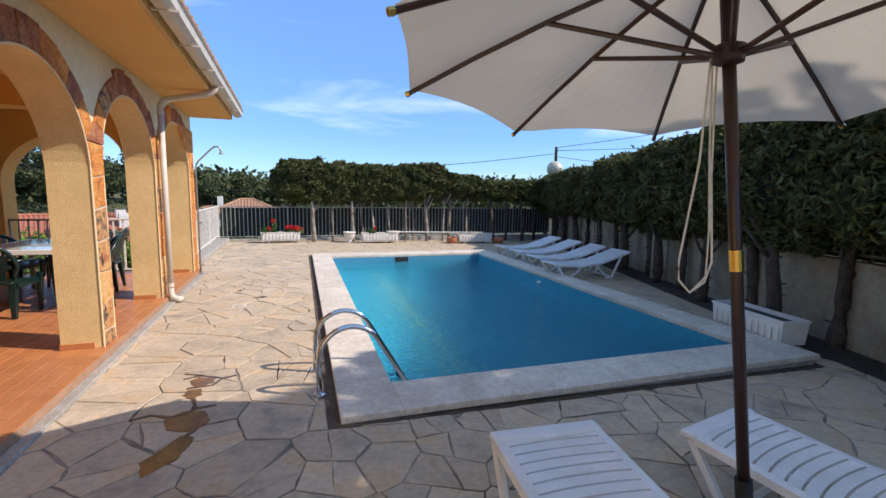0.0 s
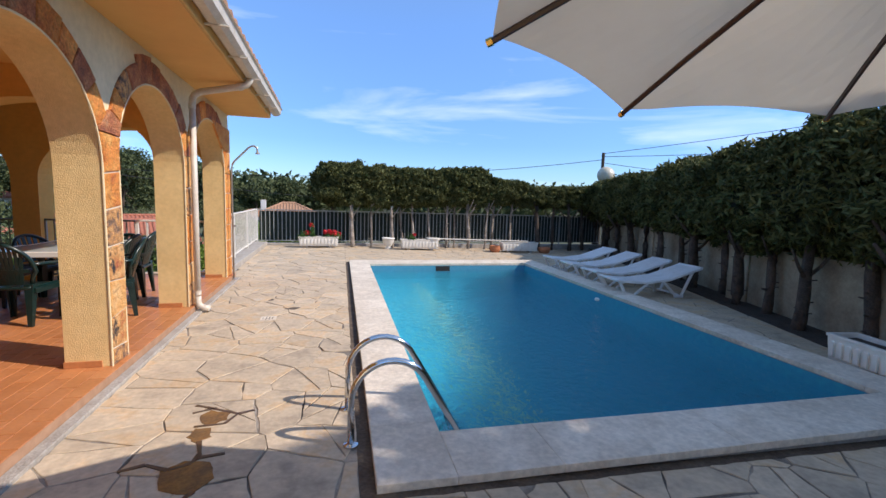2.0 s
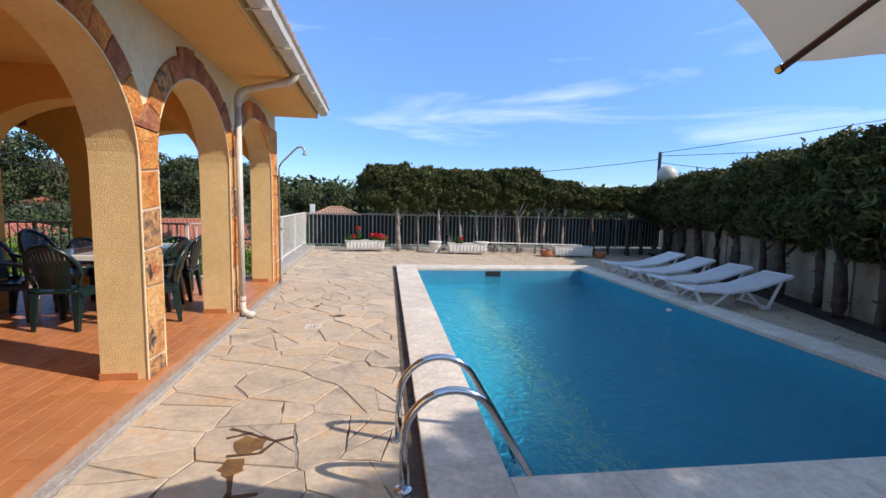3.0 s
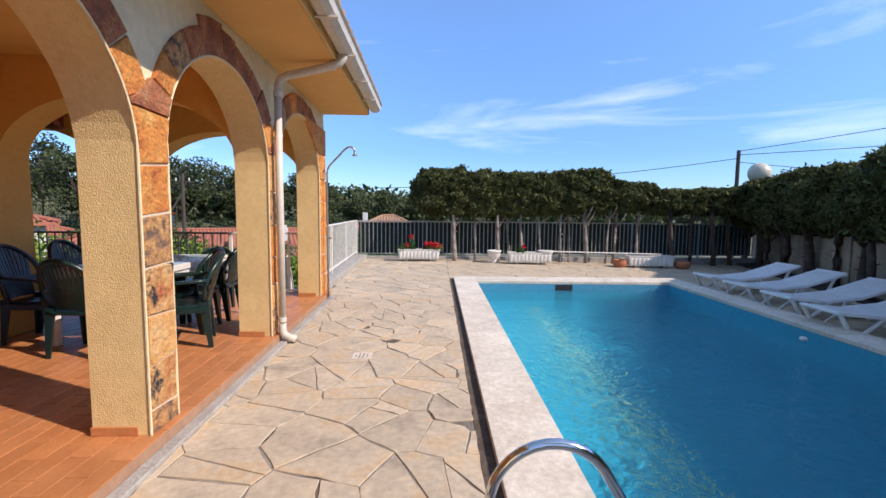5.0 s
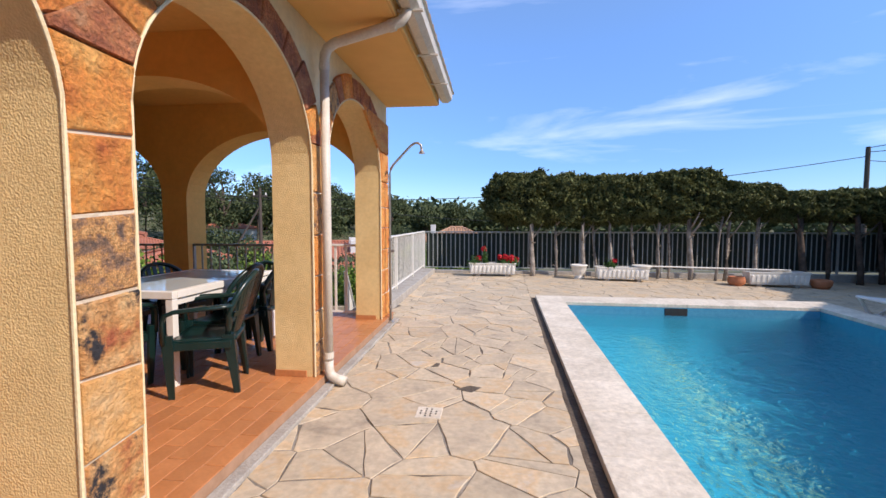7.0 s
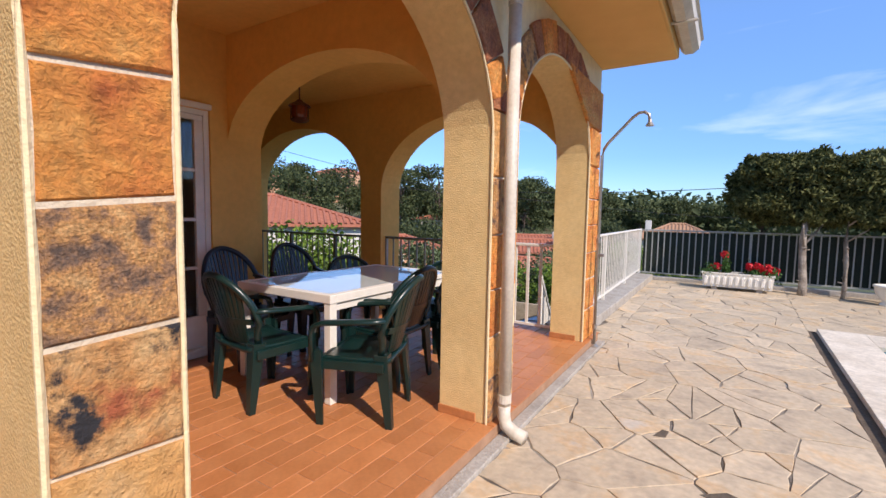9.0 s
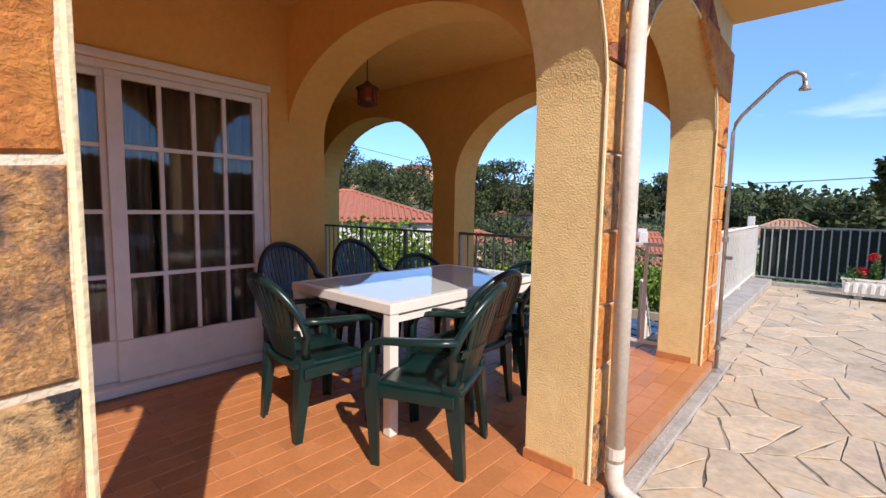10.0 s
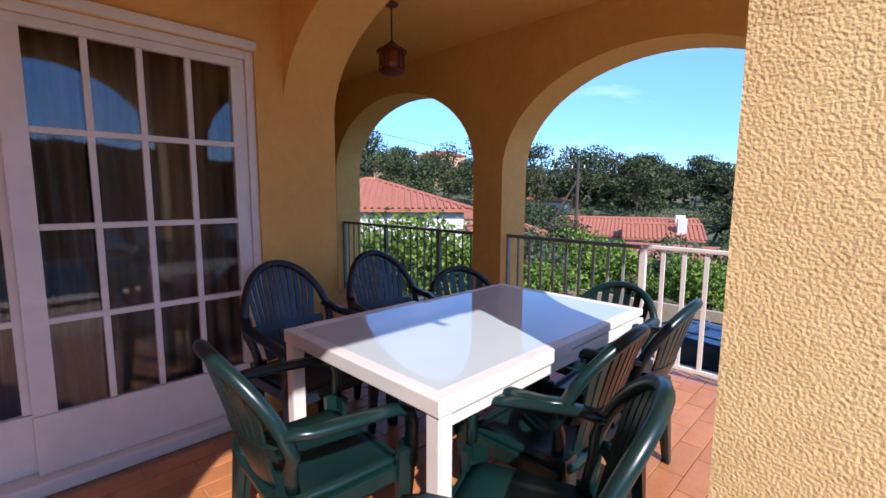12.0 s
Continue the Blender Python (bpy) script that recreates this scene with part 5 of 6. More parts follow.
def hedge_tree(cx, cy, ex, ey, z0, z1, rz, n, seed, trunks, label, group):
    """A clipped cypress: pale trunks that fork into a dense, lumpy, flat-topped crown."""
    rnd = np.random.default_rng(seed)
    ob = thing("hedge_tree", (cx, cy, PAVE), label, "hedge", group)
    ez, zc = (z1 - z0) / 2, (z0 + z1) / 2
    d = rnd.normal(size=(n, 3))
    d /= np.linalg.norm(d, axis=1)[:, None]
    sq = np.sign(d) * np.abs(d) ** 0.74
    sq /= np.maximum(1e-6, (np.abs(sq) ** 3.2).sum(1) ** (1 / 3.2))[:, None]
    lump = np.array([noise.noise(Vector((a * 1.9 + seed, b * 1.9, c * 1.9))) + 0.6 * noise.noise(Vector((a * 6 + seed, b * 6, c * 6))) for a, b, c in sq])
    depth = 1 - np.abs(rnd.normal(0, 0.09, n)) + 0.24 * lump
    sprig = rnd.random(n) < 0.012
    depth[sprig] += rnd.uniform(0.03, 0.13, sprig.sum())
    q = sq * depth[:, None] * np.array([ex, ey, ez])
    c, s = math.cos(radians(rz)), math.sin(radians(rz))
    p = np.column_stack([q[:, 0] * c - q[:, 1] * s, q[:, 0] * s + q[:, 1] * c, q[:, 2] + zc - PAVE])
    v, f = leaf_cloud(p, 0.125, rnd, 0.13)
    cloud_object("crown", v, f, M_CYPRESS, ob)
    # Added solid core, coloured as the crown's inner shade so gaps look dark.
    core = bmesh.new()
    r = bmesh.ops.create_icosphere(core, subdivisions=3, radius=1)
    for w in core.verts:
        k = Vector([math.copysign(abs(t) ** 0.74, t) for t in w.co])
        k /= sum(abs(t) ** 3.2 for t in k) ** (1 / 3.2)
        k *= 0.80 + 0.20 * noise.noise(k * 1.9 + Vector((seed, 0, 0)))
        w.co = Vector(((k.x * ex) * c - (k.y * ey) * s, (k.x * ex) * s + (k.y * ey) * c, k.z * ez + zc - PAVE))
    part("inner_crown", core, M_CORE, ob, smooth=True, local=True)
    for tx, ty, r0 in trunks:
        rr = random.Random(seed * 7 + int(tx * 100))
        bm = bmesh.new()
        lean = (rr.uniform(-0.12, 0.12), rr.uniform(-0.03, 0.10))
        hz = z0 - PAVE
        pts = [(tx + lean[0] * f + 0.02 * math.sin(7 * f + tx), ty + lean[1] * f, -0.15 + (hz + 0.38) * f) for f in (0, 0.2, 0.45, 0.7, 1.0)]
        tube(bm, pts, r0 * 1.25, 8, True, r0 * 0.8)
        for b in range(rr.randint(2, 3)):
            f = rr.uniform(0.55, 0.9)
            a = rr.uniform(0, 6.28)
            st = Vector((tx + lean[0] * f, ty + lean[1] * f, (hz + 0.2) * f))
            en = st + Vector((math.cos(a) * 0.45, math.sin(a) * 0.25, 0.42))
            tube(bm, [st, st.lerp(en, 0.5) + Vector((0, 0, -0.03)), en], r0 * 0.45, 6, True, r0 * 0.2)
        for b in range(9 if r0 > 0.055 else 4):
            f, a = rr.uniform(0.1, 0.9), rr.uniform(0, 6.28)
            st = Vector((tx + lean[0] * f, ty + lean[1] * f, (hz + 0.2) * f))
            tube(bm, [st, st + Vector((math.cos(a) * (r0 + 0.05), math.sin(a) * (r0 + 0.05), 0.02))], 0.013, 5, True, 0.009)
        part("trunk", bm, M_PALEBARK if cy > 14.8 and cx < 6.2 and ty < -0.2 else M_BARK, ob, smooth=True, local=True)
    return ob


M_PALEBARK = mat("pale_limewashed_bark", (0.36, 0.32, 0.27), (0.17, 0.14, 0.11), 7, 0.95, bump=0.8, bscale=40, fine=0.25)
HEDGE_A = "clipped cypress tree with a flat dense crown behind the far fence"
far_rows = [(0.32, 1.05, 2.46, [(0.22, -0.62, 0.06), (-0.4, 0.1, 0.03)]), (1.62, 1.05, 2.40, [(-0.5, -0.55, 0.035), (0.15, -0.6, 0.05), (0.55, -0.3, 0.03)]),
            (2.95, 1.1, 2.40, [(-0.5, -0.5, 0.04), (0.05, -0.45, 0.03), (0.6, -0.5, 0.045)]), (4.3, 1.12, 2.50, [(0.0, -0.55, 0.06), (-0.45, -0.4, 0.03), (0.55, -0.55, 0.03)]),
            (5.45, 1.2, 2.18, [(-0.35, -0.5, 0.04), (0.35, -0.4, 0.035)]), (6.9, 1.15, 1.98, [(-0.1, -0.55, 0.07), (0.45, -0.5, 0.05)]), (8.3, 1.15, 2.02, [(-0.3, -0.6, 0.06), (0.3, -0.4, 0.05)])]
for i, (x, z0, z1, tr) in enumerate(far_rows):
    hedge_tree(x, 14.95, 0.92, 0.82, z0 + 0.12, z1, 0, 24000, 11 + i, tr, HEDGE_A, "cypresses along the far fence")
HEDGE_B = "dark clipped cypress tree overhanging the boundary wall"
SKEW = -math.degrees(math.atan(0.33))
for i, y in enumerate(np.arange(-1.2, 15.0, 1.45)):
    x = wall_x(y) + 0.42
    z1 = 2.30 + 0.35 * max(0.0, min(1.0, (12 - y) / 8)) + 0.06 * math.sin(i * 2.1)
    rr = random.Random(50 + i)
    tr = [(-0.68 + rr.uniform(-0.05, 0.1), t + rr.uniform(-0.1, 0.1), rr.uniform(0.06, 0.095)) for t in (-0.45, 0.2)]
    hedge_tree(x, y, 1.12, 0.98, 0.84 + 0.1 * math.sin(i), z1, SKEW, 20000, 40 + i, tr, HEDGE_B, "cypresses along the boundary wall")

# ---- globe lamp, poles and wires ----
gl = thing("globe_lamp", (9.75, 15.1, PAVE), "dull opal globe lamp on a post above the hedge corner", "lamp")
part("post", T([(9.75, 15.1, PAVE), (9.75, 15.1, 2.26)], 0.04, 12), M_GALV, gl)
part("collar", lathe([(0.05, 2.34), (0.10, 2.36), (0.11, 2.41), (0.08, 2.42)], 16, (9.75, 15.1, -0.18)), M_GALV, gl)
gb2 = bmesh.new()
bmesh.ops.create_uvsphere(gb2, u_segments=28, v_segments=18, radius=0.31)
bmesh.ops.translate(gb2, vec=(9.75, 15.1, 2.52), verts=gb2.verts)
part("globe", gb2, M_GLOBE, gl, smooth=True)


def pole_thing(x, y, z0, z1, label, brace):
    ob = thing("utility_pole", (x, y, z0), label, "utility pole")
    part("mast", T([(x, y, z0), (x, y, z1)], 0.13, 10, 0.10), M_POLE, ob)
    if brace:
        part("crossarm", B(x - 0.5, x + 0.5, y - 0.06, y + 0.06, z1 - 0.6, z1 - 0.48), M_POLE, ob)
        for dx in (-0.42, 0.0, 0.42):
            part("insulator", T([(x + dx, y, z1 - 0.48), (x + dx, y, z1 - 0.30)], 0.04, 8), M_WHITE, ob)
        part("stay", T([(x - 2.6, y - 1.6, z0 + 0.5), (x, y, z1 - 1.2)], 0.06, 8), M_POLE, ob)


pole_thing(-16.0, 31.6, -3.6, 3.5, "weathered wooden utility pole with a leaning stay", True)
pole_thing(17.4, 26.9, -3.6, 4.85, "dark wooden utility pole rising behind the hedge", False)


def wire(a, b, sag, r=0.018):
    a, b = Vector(a), Vector(b)
    pts = [a.lerp(b, i / 12) - Vector((0, 0, sag * 4 * (i / 12) * (1 - i / 12))) for i in range(13)]
    solo("overhead_wire", T(pts, r, 5), M_RUBBER, "thin black overhead wire slung between poles", "wire", loc=tuple(a), group="overhead wires")


wire((-16.0, 31.6, 2.9), (17.4, 26.9, 4.4), 0.9)
wire((17.4, 26.9, 4.8), (48, 6, 11.5), 0.6)
wire((17.4, 26.9, 4.6), (50, 14, 8.0), 0.6)
wire((17.4, 26.9, 4.2), (40, 30, 4.0), 0.3)
wire((-16.0, 31.6, 2.9), (-75, 60, 9), 0.9)
wire((-16.0, 31.6, 2.6), (-60, 20, 16), 1.2)
wire((-16.0, 31.6, 2.4), (-58, 17, 13.6), 1.2)
wire((-16.0, 31.6, 2.8), (10, 90, 1.5), 0.7)

# ---- houses below and on the hill ----


def house(name, x, y, z, w, d, h, rise, rz, wall_m, label, hip=True, windows=(), chimney=None, over=0.35, roof_m=None):
    roof_m = roof_m or M_ROOF
    ob = thing(name, (x, y, z), label, "house", rz=rz)
    part("wall_block", B(-w / 2, w / 2, -d / 2, d / 2, 0, h), wall_m, ob, local=True)
    bm = bmesh.new()
    W, D_ = w / 2 + over, d / 2 + over
    rx = max(0.3, W - D_ * 0.95) if hip else W
    e = [bm.verts.new(v) for v in ((-W, -D_, h), (W, -D_, h), (W, D_, h), (-W, D_, h))]
    g = [bm.verts.new((v.co.x, v.co.y, h - 0.12)) for v in e]
    r0, r1 = bm.verts.new((-rx, 0, h + rise)), bm.verts.new((rx, 0, h + rise))
    bm.faces.new((e[0], e[1], r1, r0))
    bm.faces.new((e[2], e[3], r0, r1))
    bm.faces.new((e[1], e[2], r1))
    bm.faces.new((e[3], e[0], r0))
    for k in range(4):
        bm.faces.new((e[k], e[(k + 1) % 4], g[(k + 1) % 4], g[k]))
    bm.faces.new(g)
    roof_ = part("roof", bm, roof_m, ob, local=True)
    rows_ = int((2 * W) / 0.28)
    tiles = bmesh.new()
    for k in range(rows_ + 1):
        u = -W + 2 * W * k / rows_
        t = 1.0 if abs(u) <= rx else max(0.02, 1 - (abs(u) - rx) / max(1e-3, W - rx))
        for s in (-1, 1):
            a = Vector((u, s * D_, h + 0.02))
            b = Vector((u, s * D_ * (1 - t), h + rise * t + 0.02))
            if (a - b).length > 0.3:
                tube(tiles, [a, b], 0.07, 5, False)
    cov = part("cover_tiles", tiles, roof_m, roof_, local=True)
    tube_r = bmesh.new()
    tube(tube_r, [(-rx, 0, h + rise + 0.03), (rx, 0, h + rise + 0.03)], 0.12, 8)
    if hip:
        for sx in (-1, 1):
            for sy in (-1, 1):
                tube(tube_r, [(sx * rx, 0, h + rise + 0.03), (sx * W, sy * D_, h + 0.03)], 0.10, 6)
    part("ridge", tube_r, roof_m, roof_, local=True)
    for side, u, zz, ww, hh in windows:
        if side == "s":
            q = (u - ww / 2, u + ww / 2, -d / 2 - 0.03, -d / 2 + 0.05)
        elif side == "n":
            q = (u - ww / 2, u + ww / 2, d / 2 - 0.05, d / 2 + 0.03)
        else:
            q = (w / 2 - 0.05, w / 2 + 0.03, u - ww / 2, u + ww / 2)
        wn_ = part("window", B(*q, zz, zz + hh), M_WINDOW, ob, local=True)
        g_ = 0.07
        fr = bmesh.new()
        if side in "sn":
            y_ = (q[2] - 0.03, q[3])
            for a in ((q[0] - g_, q[0], *y_, zz - g_, zz + hh + g_), (q[1], q[1] + g_, *y_, zz - g_, zz + hh + g_), (q[0], q[1], *y_, zz + hh, zz + hh + g_), (q[0], q[1], *y_, zz - g_, zz)):
                box(fr, *a)
        else:
            x_ = (q[0], q[1] + 0.03)
            for a in ((*x_, q[2] - g_, q[2], zz - g_, zz + hh + g_), (*x_, q[3], q[3] + g_, zz - g_, zz + hh + g_), (*x_, q[2], q[3], zz + hh, zz + hh + g_)):
                box(fr, *a)
        part("window_frame", fr, M_WHITE, wn_, local=True)
    if chimney:
        cx, cy, cw, ch = chimney
        part("chimney", B(cx - cw / 2, cx + cw / 2, cy - cw / 2, cy + cw / 2, h * 0.7, h + rise + ch, bevel=0.03), M_HOUSE, ob, "stained rendered chimney", local=True)
    return ob


house("house", -21.2, 19.3, -3.25, 8.6, 9.5, 3.95, 1.35, 50, M_HOUSE, "white bungalow with a wide red tiled hip roof", True,
      [("s", -2.5, 1.2, 1.6, 1.3), ("s", 1.5, 0.4, 3.2, 2.2), ("s", 3.4, 1.0, 0.9, 1.6)], (-3.0, -0.8, 1.5, 0.15))
house("house", -17.6, 42.4, -4.1, 10.5, 6.5, 2.3, 1.2, 22, M_HOUSE, "low white house with red tiled gable roofs", False,
      [("s", -2.5, 0.4, 1.2, 1.0), ("s", 1.5, 0.4, 1.2, 1.0), ("e", 0.6, 0.5, 0.9, 1.0)], (4.2, -1.2, 0.7, 0.4))
house("house", -13.6, 40.0, -4.0, 4.5, 4.0, 2.3, 0.9, 22, M_HOUSE, "small white house wing with a red tiled roof", False, [("e", 0.0, 0.3, 0.8, 0.9)], (1.2, -1.2, 0.6, 0.5))
house("villa", -87, 90, 3.6, 12, 10, 7.4, 1.6, 48, M_HOUSE2, "peach coloured villa high on the wooded hill", True,
      [("s", -3, 0.8, 1.8, 1.6), ("s", 1, 0.8, 1.8, 1.6), ("s", 0, 5.0, 3.5, 1.3), ("s", -3.5, 3.0, 1.4, 1.4)])
house("villa", -99, 84, 4.0, 11, 9, 5.8, 1.3, 48, M_HOUSE2, "low peach villa among the hillside pines", True, [("s", -3, 0.8, 1.8, 1.6), ("s", 2, 0.8, 1.8, 1.6)])
house("house", -16.8, 25.0, -3.6, 3.2, 3.2, 3.0, 0.5, 45, M_HOUSE2, "small peach coloured outbuilding with a tiled roof", True, [("s", -0.4, 1.6, 0.7, 0.9)])
house("house", -4.3, 50.0, -4.0, 6.0, 5.0, 3.4, 1.25, 4, M_HOUSE, "white house with a brown tiled roof below the terrace", True, [("s", -1.4, 1.2, 0.9, 0.9), ("s", 1.4, 1.2, 0.9, 0.9)], (-2.4, -1.0, 0.5, 0.3), roof_m=M_ROOFEAVE)
house("house", -8.3, 62.0, -4.6, 9, 6, 2.9, 1.2, -8, M_HOUSE2, "peach house half hidden by garden trees", True, [("s", 0, 1.2, 2.0, 1.0)], roof_m=M_ROOFEAVE)
house("house", 30.5, 30.5, -0.9, 9, 8, 4.4, 1.3, -35, M_HOUSE, "neighbouring house whose red roof clears the hedge", True, [("s", 0, 1.2, 1.6, 1.3)])
house("house", -41, 49.5, -3.5, 8, 6, 1.9, 1.0, 40, M_HOUSE2, "pink house with a red roof under the pines", True, [("s", -1, 0.5, 1.2, 1.0), ("s", 1.6, 0.5, 1.2, 1.0)])
house("house", -44, 72, -3.0, 9, 6, 3.2, 0.7, 30, M_HOUSE, "flat white house among the pines", True, [("s", -2, 1.2, 1.4, 1.0), ("s", 1.5, 1.2, 1.4, 1.0)])
house("house", -24, 62, -4.6, 12, 6, 2.4, 0.6, 15, M_HOUSE, "long low white house in the valley", True, [("s", -3, 0.8, 1.4, 1.0), ("s", 0, 0.8, 1.4, 1.0), ("s", 3, 0.8, 1.4, 1.0)])
house("house", -10.5, 33.5, -3.6, 5, 4, 1.2, 0.7, 10, M_HOUSE2, "low outbuilding roofed in red tiles", False, [("s", 0, 0.4, 1.0, 0.7)])
solo("wall_garden", B(-13, -2.5, 21.2, 21.4, -3.6, -2.35), mat("sandy_garden_wall", (0.42, 0.33, 0.22), (0.34, 0.26, 0.17), 3, 0.95, fine=0.15), "sandy garden wall along the lower street", "wall", kind="structure")

# ---- parked car below the porch ----
car = thing("parked_car", (-5.1, 17.2, -3.42), "dark blue estate car with roof rails parked below", "car", rz=-12)
body = bmesh.new()
prof = [(-2.2, 0.32), (-2.25, 0.62), (-2.15, 0.86), (-1.3, 0.95), (-0.75, 1.42), (-0.5, 1.50), (1.5, 1.50), (1.95, 1.40), (2.2, 0.95), (2.25, 0.55), (2.2, 0.32)]
prism(body, prof, "y", -0.86, 0.86)
bmesh.ops.bevel(body, geom=body.edges[:], offset=0.05, segments=2, affect="EDGES")
cb = part("body", body, M_CARPAINT, car, local=True, smooth=False)
for s in (-1, 1):
    gs = bmesh.new()
    prism(gs, [(-1.1, 0.98), (-0.68, 1.38), (1.6, 1.38), (1.9, 0.98)], "y", s * 0.855, s * 0.872)
    part("side_window", gs, M_WINDOW, car, local=True)
    part("roof_rail", T([(-0.3, s * 0.66, 1.54), (0, s * 0.66, 1.58), (1.2, s * 0.66, 1.58), (1.5, s * 0.66, 1.53)], 0.02, 8), M_RUBBER, car, local=True)
    for x in (-1.38, 1.36):
        wh = part("wheel", T([(x, s * 0.70, 0.32), (x, s * 0.88, 0.32)], 0.32, 20), M_RUBBER, car, local=True)
        part("rim", T([(x, s * 0.875, 0.32), (x, s * 0.89, 0.32)], 0.20, 16), M_GALV, wh, local=True)
for x in (0.15, 0.95):
    part("roof_bar", T([(x, -0.66, 1.59), (x, 0.66, 1.59)], 0.018, 6), M_GALV, car, local=True)
ws = bmesh.new()
prism(ws, [(-1.27, 0.975), (-0.78, 1.40), (-0.76, 1.41), (-1.25, 0.965)], "y", -0.72, 0.72)
bmesh.ops.translate(ws, vec=(-0.02, 0, 0.015), verts=ws.verts)
part("windscreen", ws, M_WINDOW, car, local=True)
solo("road", B(-40, 3, 15.0, 20.6, -3.6, -3.42), M_ASPHALT, "grey asphalt street below the porch", "road", kind="structure")

# ---- garden and hill trees ----


def tree(x, y, z, h, w, m, seed, label, n=1500, leaf=0.3, group="", clumps=7, name="tree", flat=0.6, low=0.45):
    """A tapered trunk with limbs, and a crown of leaves gathered in uneven clumps with gaps between."""
    rnd = np.random.default_rng(seed)
    ob = thing(name, (x, y, z), label, "tree", group)
    bm = bmesh.new()
    tube(bm, [(0, 0, -0.3), (0.02 * h, 0, h * 0.3), (0.01 * h, 0.02 * h, h * 0.75)], h * 0.022 + 0.03, 7, True, h * 0.008)
    P = []
    for k in range(clumps):
        a, f = rnd.uniform(0, 6.28), rnd.uniform(0.15, 1.0)
        c = np.array([math.cos(a) * w * 0.5 * f, math.sin(a) * w * 0.5 * f, h * rnd.uniform(low, 0.9)])
        if k == 0:
            c = np.array([0, 0, h * 0.88])
        tube(bm, [(0.01 * h, 0, h * rnd.uniform(0.3, 0.55)), tuple(c * np.array([0.6, 0.6, 0.95])), tuple(c)], h * 0.009 + 0.01, 5, True, 0.01)
        r = w * rnd.uniform(0.20, 0.34)
        d = rnd.normal(size=(n // clumps, 3))
        d /= np.linalg.norm(d, axis=1)[:, None]
        d *= (rnd.random(len(d)) ** 0.4)[:, None]
        P.append(c + d * np.array([r, r, r * flat]))
    part("trunk", bm, M_BARK, ob, local=True)
    v, f = leaf_cloud(np.concatenate(P), leaf, rnd)
    cloud_object("crown", v, f, m, ob)
    return ob


def ground_at(x, y):
    return terrain_height(x, y) - 0.1


near = [(-10.6, 12.2, 0.75, 3.2, M_VINE, 0.15), (-9.3, 13.4, 0.4, 2.4, M_VINE, 0.14), (-12.3, 11.2, 0.7, 3.0, M_VINE, 0.16), (-8.2, 15.0, -0.3, 2.0, M_VINE, 0.14),
        (-13.2, 22.2, -0.1, 3.6, M_OLIVE, 0.2), (-12.4, 26.2, -0.7, 3.8, M_VINE, 0.2), (-10.0, 24.5, -0.9, 3.0, M_VINE, 0.2), (-15.5, 29.5, -0.3, 4.0, M_PINE, 0.22), (-8.6, 28.0, -1.2, 3.2, M_OLIVE, 0.2),
        (-6.4, 24.0, -1.0, 2.6, M_VINE, 0.18), (-5.2, 29.0, -1.0, 3.2, M_OLIVE, 0.2), (-18.5, 33.0, 0.2, 4.2, M_PINE, 0.24), (-3.2, 33.5, -0.9, 3.0, M_VINE, 0.2), (-11.5, 36.0, -1.6, 3.4, M_OLIVE, 0.22),
        (-14.2, 17.0, -0.6, 2.6, M_OLIVE, 0.18), (-7.2, 44.0, -0.8, 3.5, M_VINE, 0.25), (-24.0, 36.0, 0.6, 4.5, M_PINE, 0.26), (-21.5, 30.0, -0.2, 3.6, M_OLIVE, 0.24), (-10.5, 53.0, 0.4, 4.5, M_PINE, 0.3), (-9.3, 47.5, -0.9, 3.0, M_OLIVE, 0.24)]
for i, (x, y, top_z, w, m, lf) in enumerate(near):
    z = ground_at(x, y)
    h = top_z - z - 0.2
    lab = {M_VINE.name: "leafy bright green garden tree below the terrace", M_OLIVE.name: "grey-green olive-like tree in a garden below", M_PINE.name: "dark green pine in a garden below"}[m.name]
    tree(x, y, z, h, w * 1.15, m, 200 + i, lab, 2600, lf, "garden trees below the terrace", 9, "tree", 0.75, 0.3)
pines = [(-50.5, 40.0, 11.6, 11), (-56, 37, 10, 9), (-45, 44, 8, 8), (-39.5, 64, 10.6, 8), (-36.5, 68, 10.2, 9), (-44, 60, 9.4, 8), (-38, 86, 9.2, 9), (-33, 88, 9.0, 9), (-43, 83, 9.4, 10), (-29, 84, 7.6, 8),
         (-51, 63, 11.8, 10), (-55, 60, 10, 9), (-47, 66, 9.5, 9), (-23, 92, 7.5, 7), (-19, 90, 6.6, 6), (-27, 96, 8.6, 8), (-16.3, 72, 6.8, 5), (-8, 84, 6.6, 6.5), (-12, 80, 5.4, 6), (-3, 88, 5.0, 7), (-31, 78, 8.4, 8),
         (-27, 69, 7.2, 7), (-63, 46, 11, 10), (-70, 62, 9, 9), (-62, 66, 8, 9), (-58, 50, 8, 9), (-76, 74, 6.5, 8), (-80, 70, 6, 8), (-72, 84, 6, 8), (-66, 78, 7, 9), (-106, 92, 8, 8), (-92, 100, 8, 8)]
for i, (x, y, h, w) in enumerate(pines):
    tree(x, y, ground_at(x, y), h * 1.08, w * 0.9, M_PINE, 400 + i, "spreading dark green pine on the hillside", 2600, 0.42, "pines on the hillside", 10, "pine_tree", 0.62, 0.32)


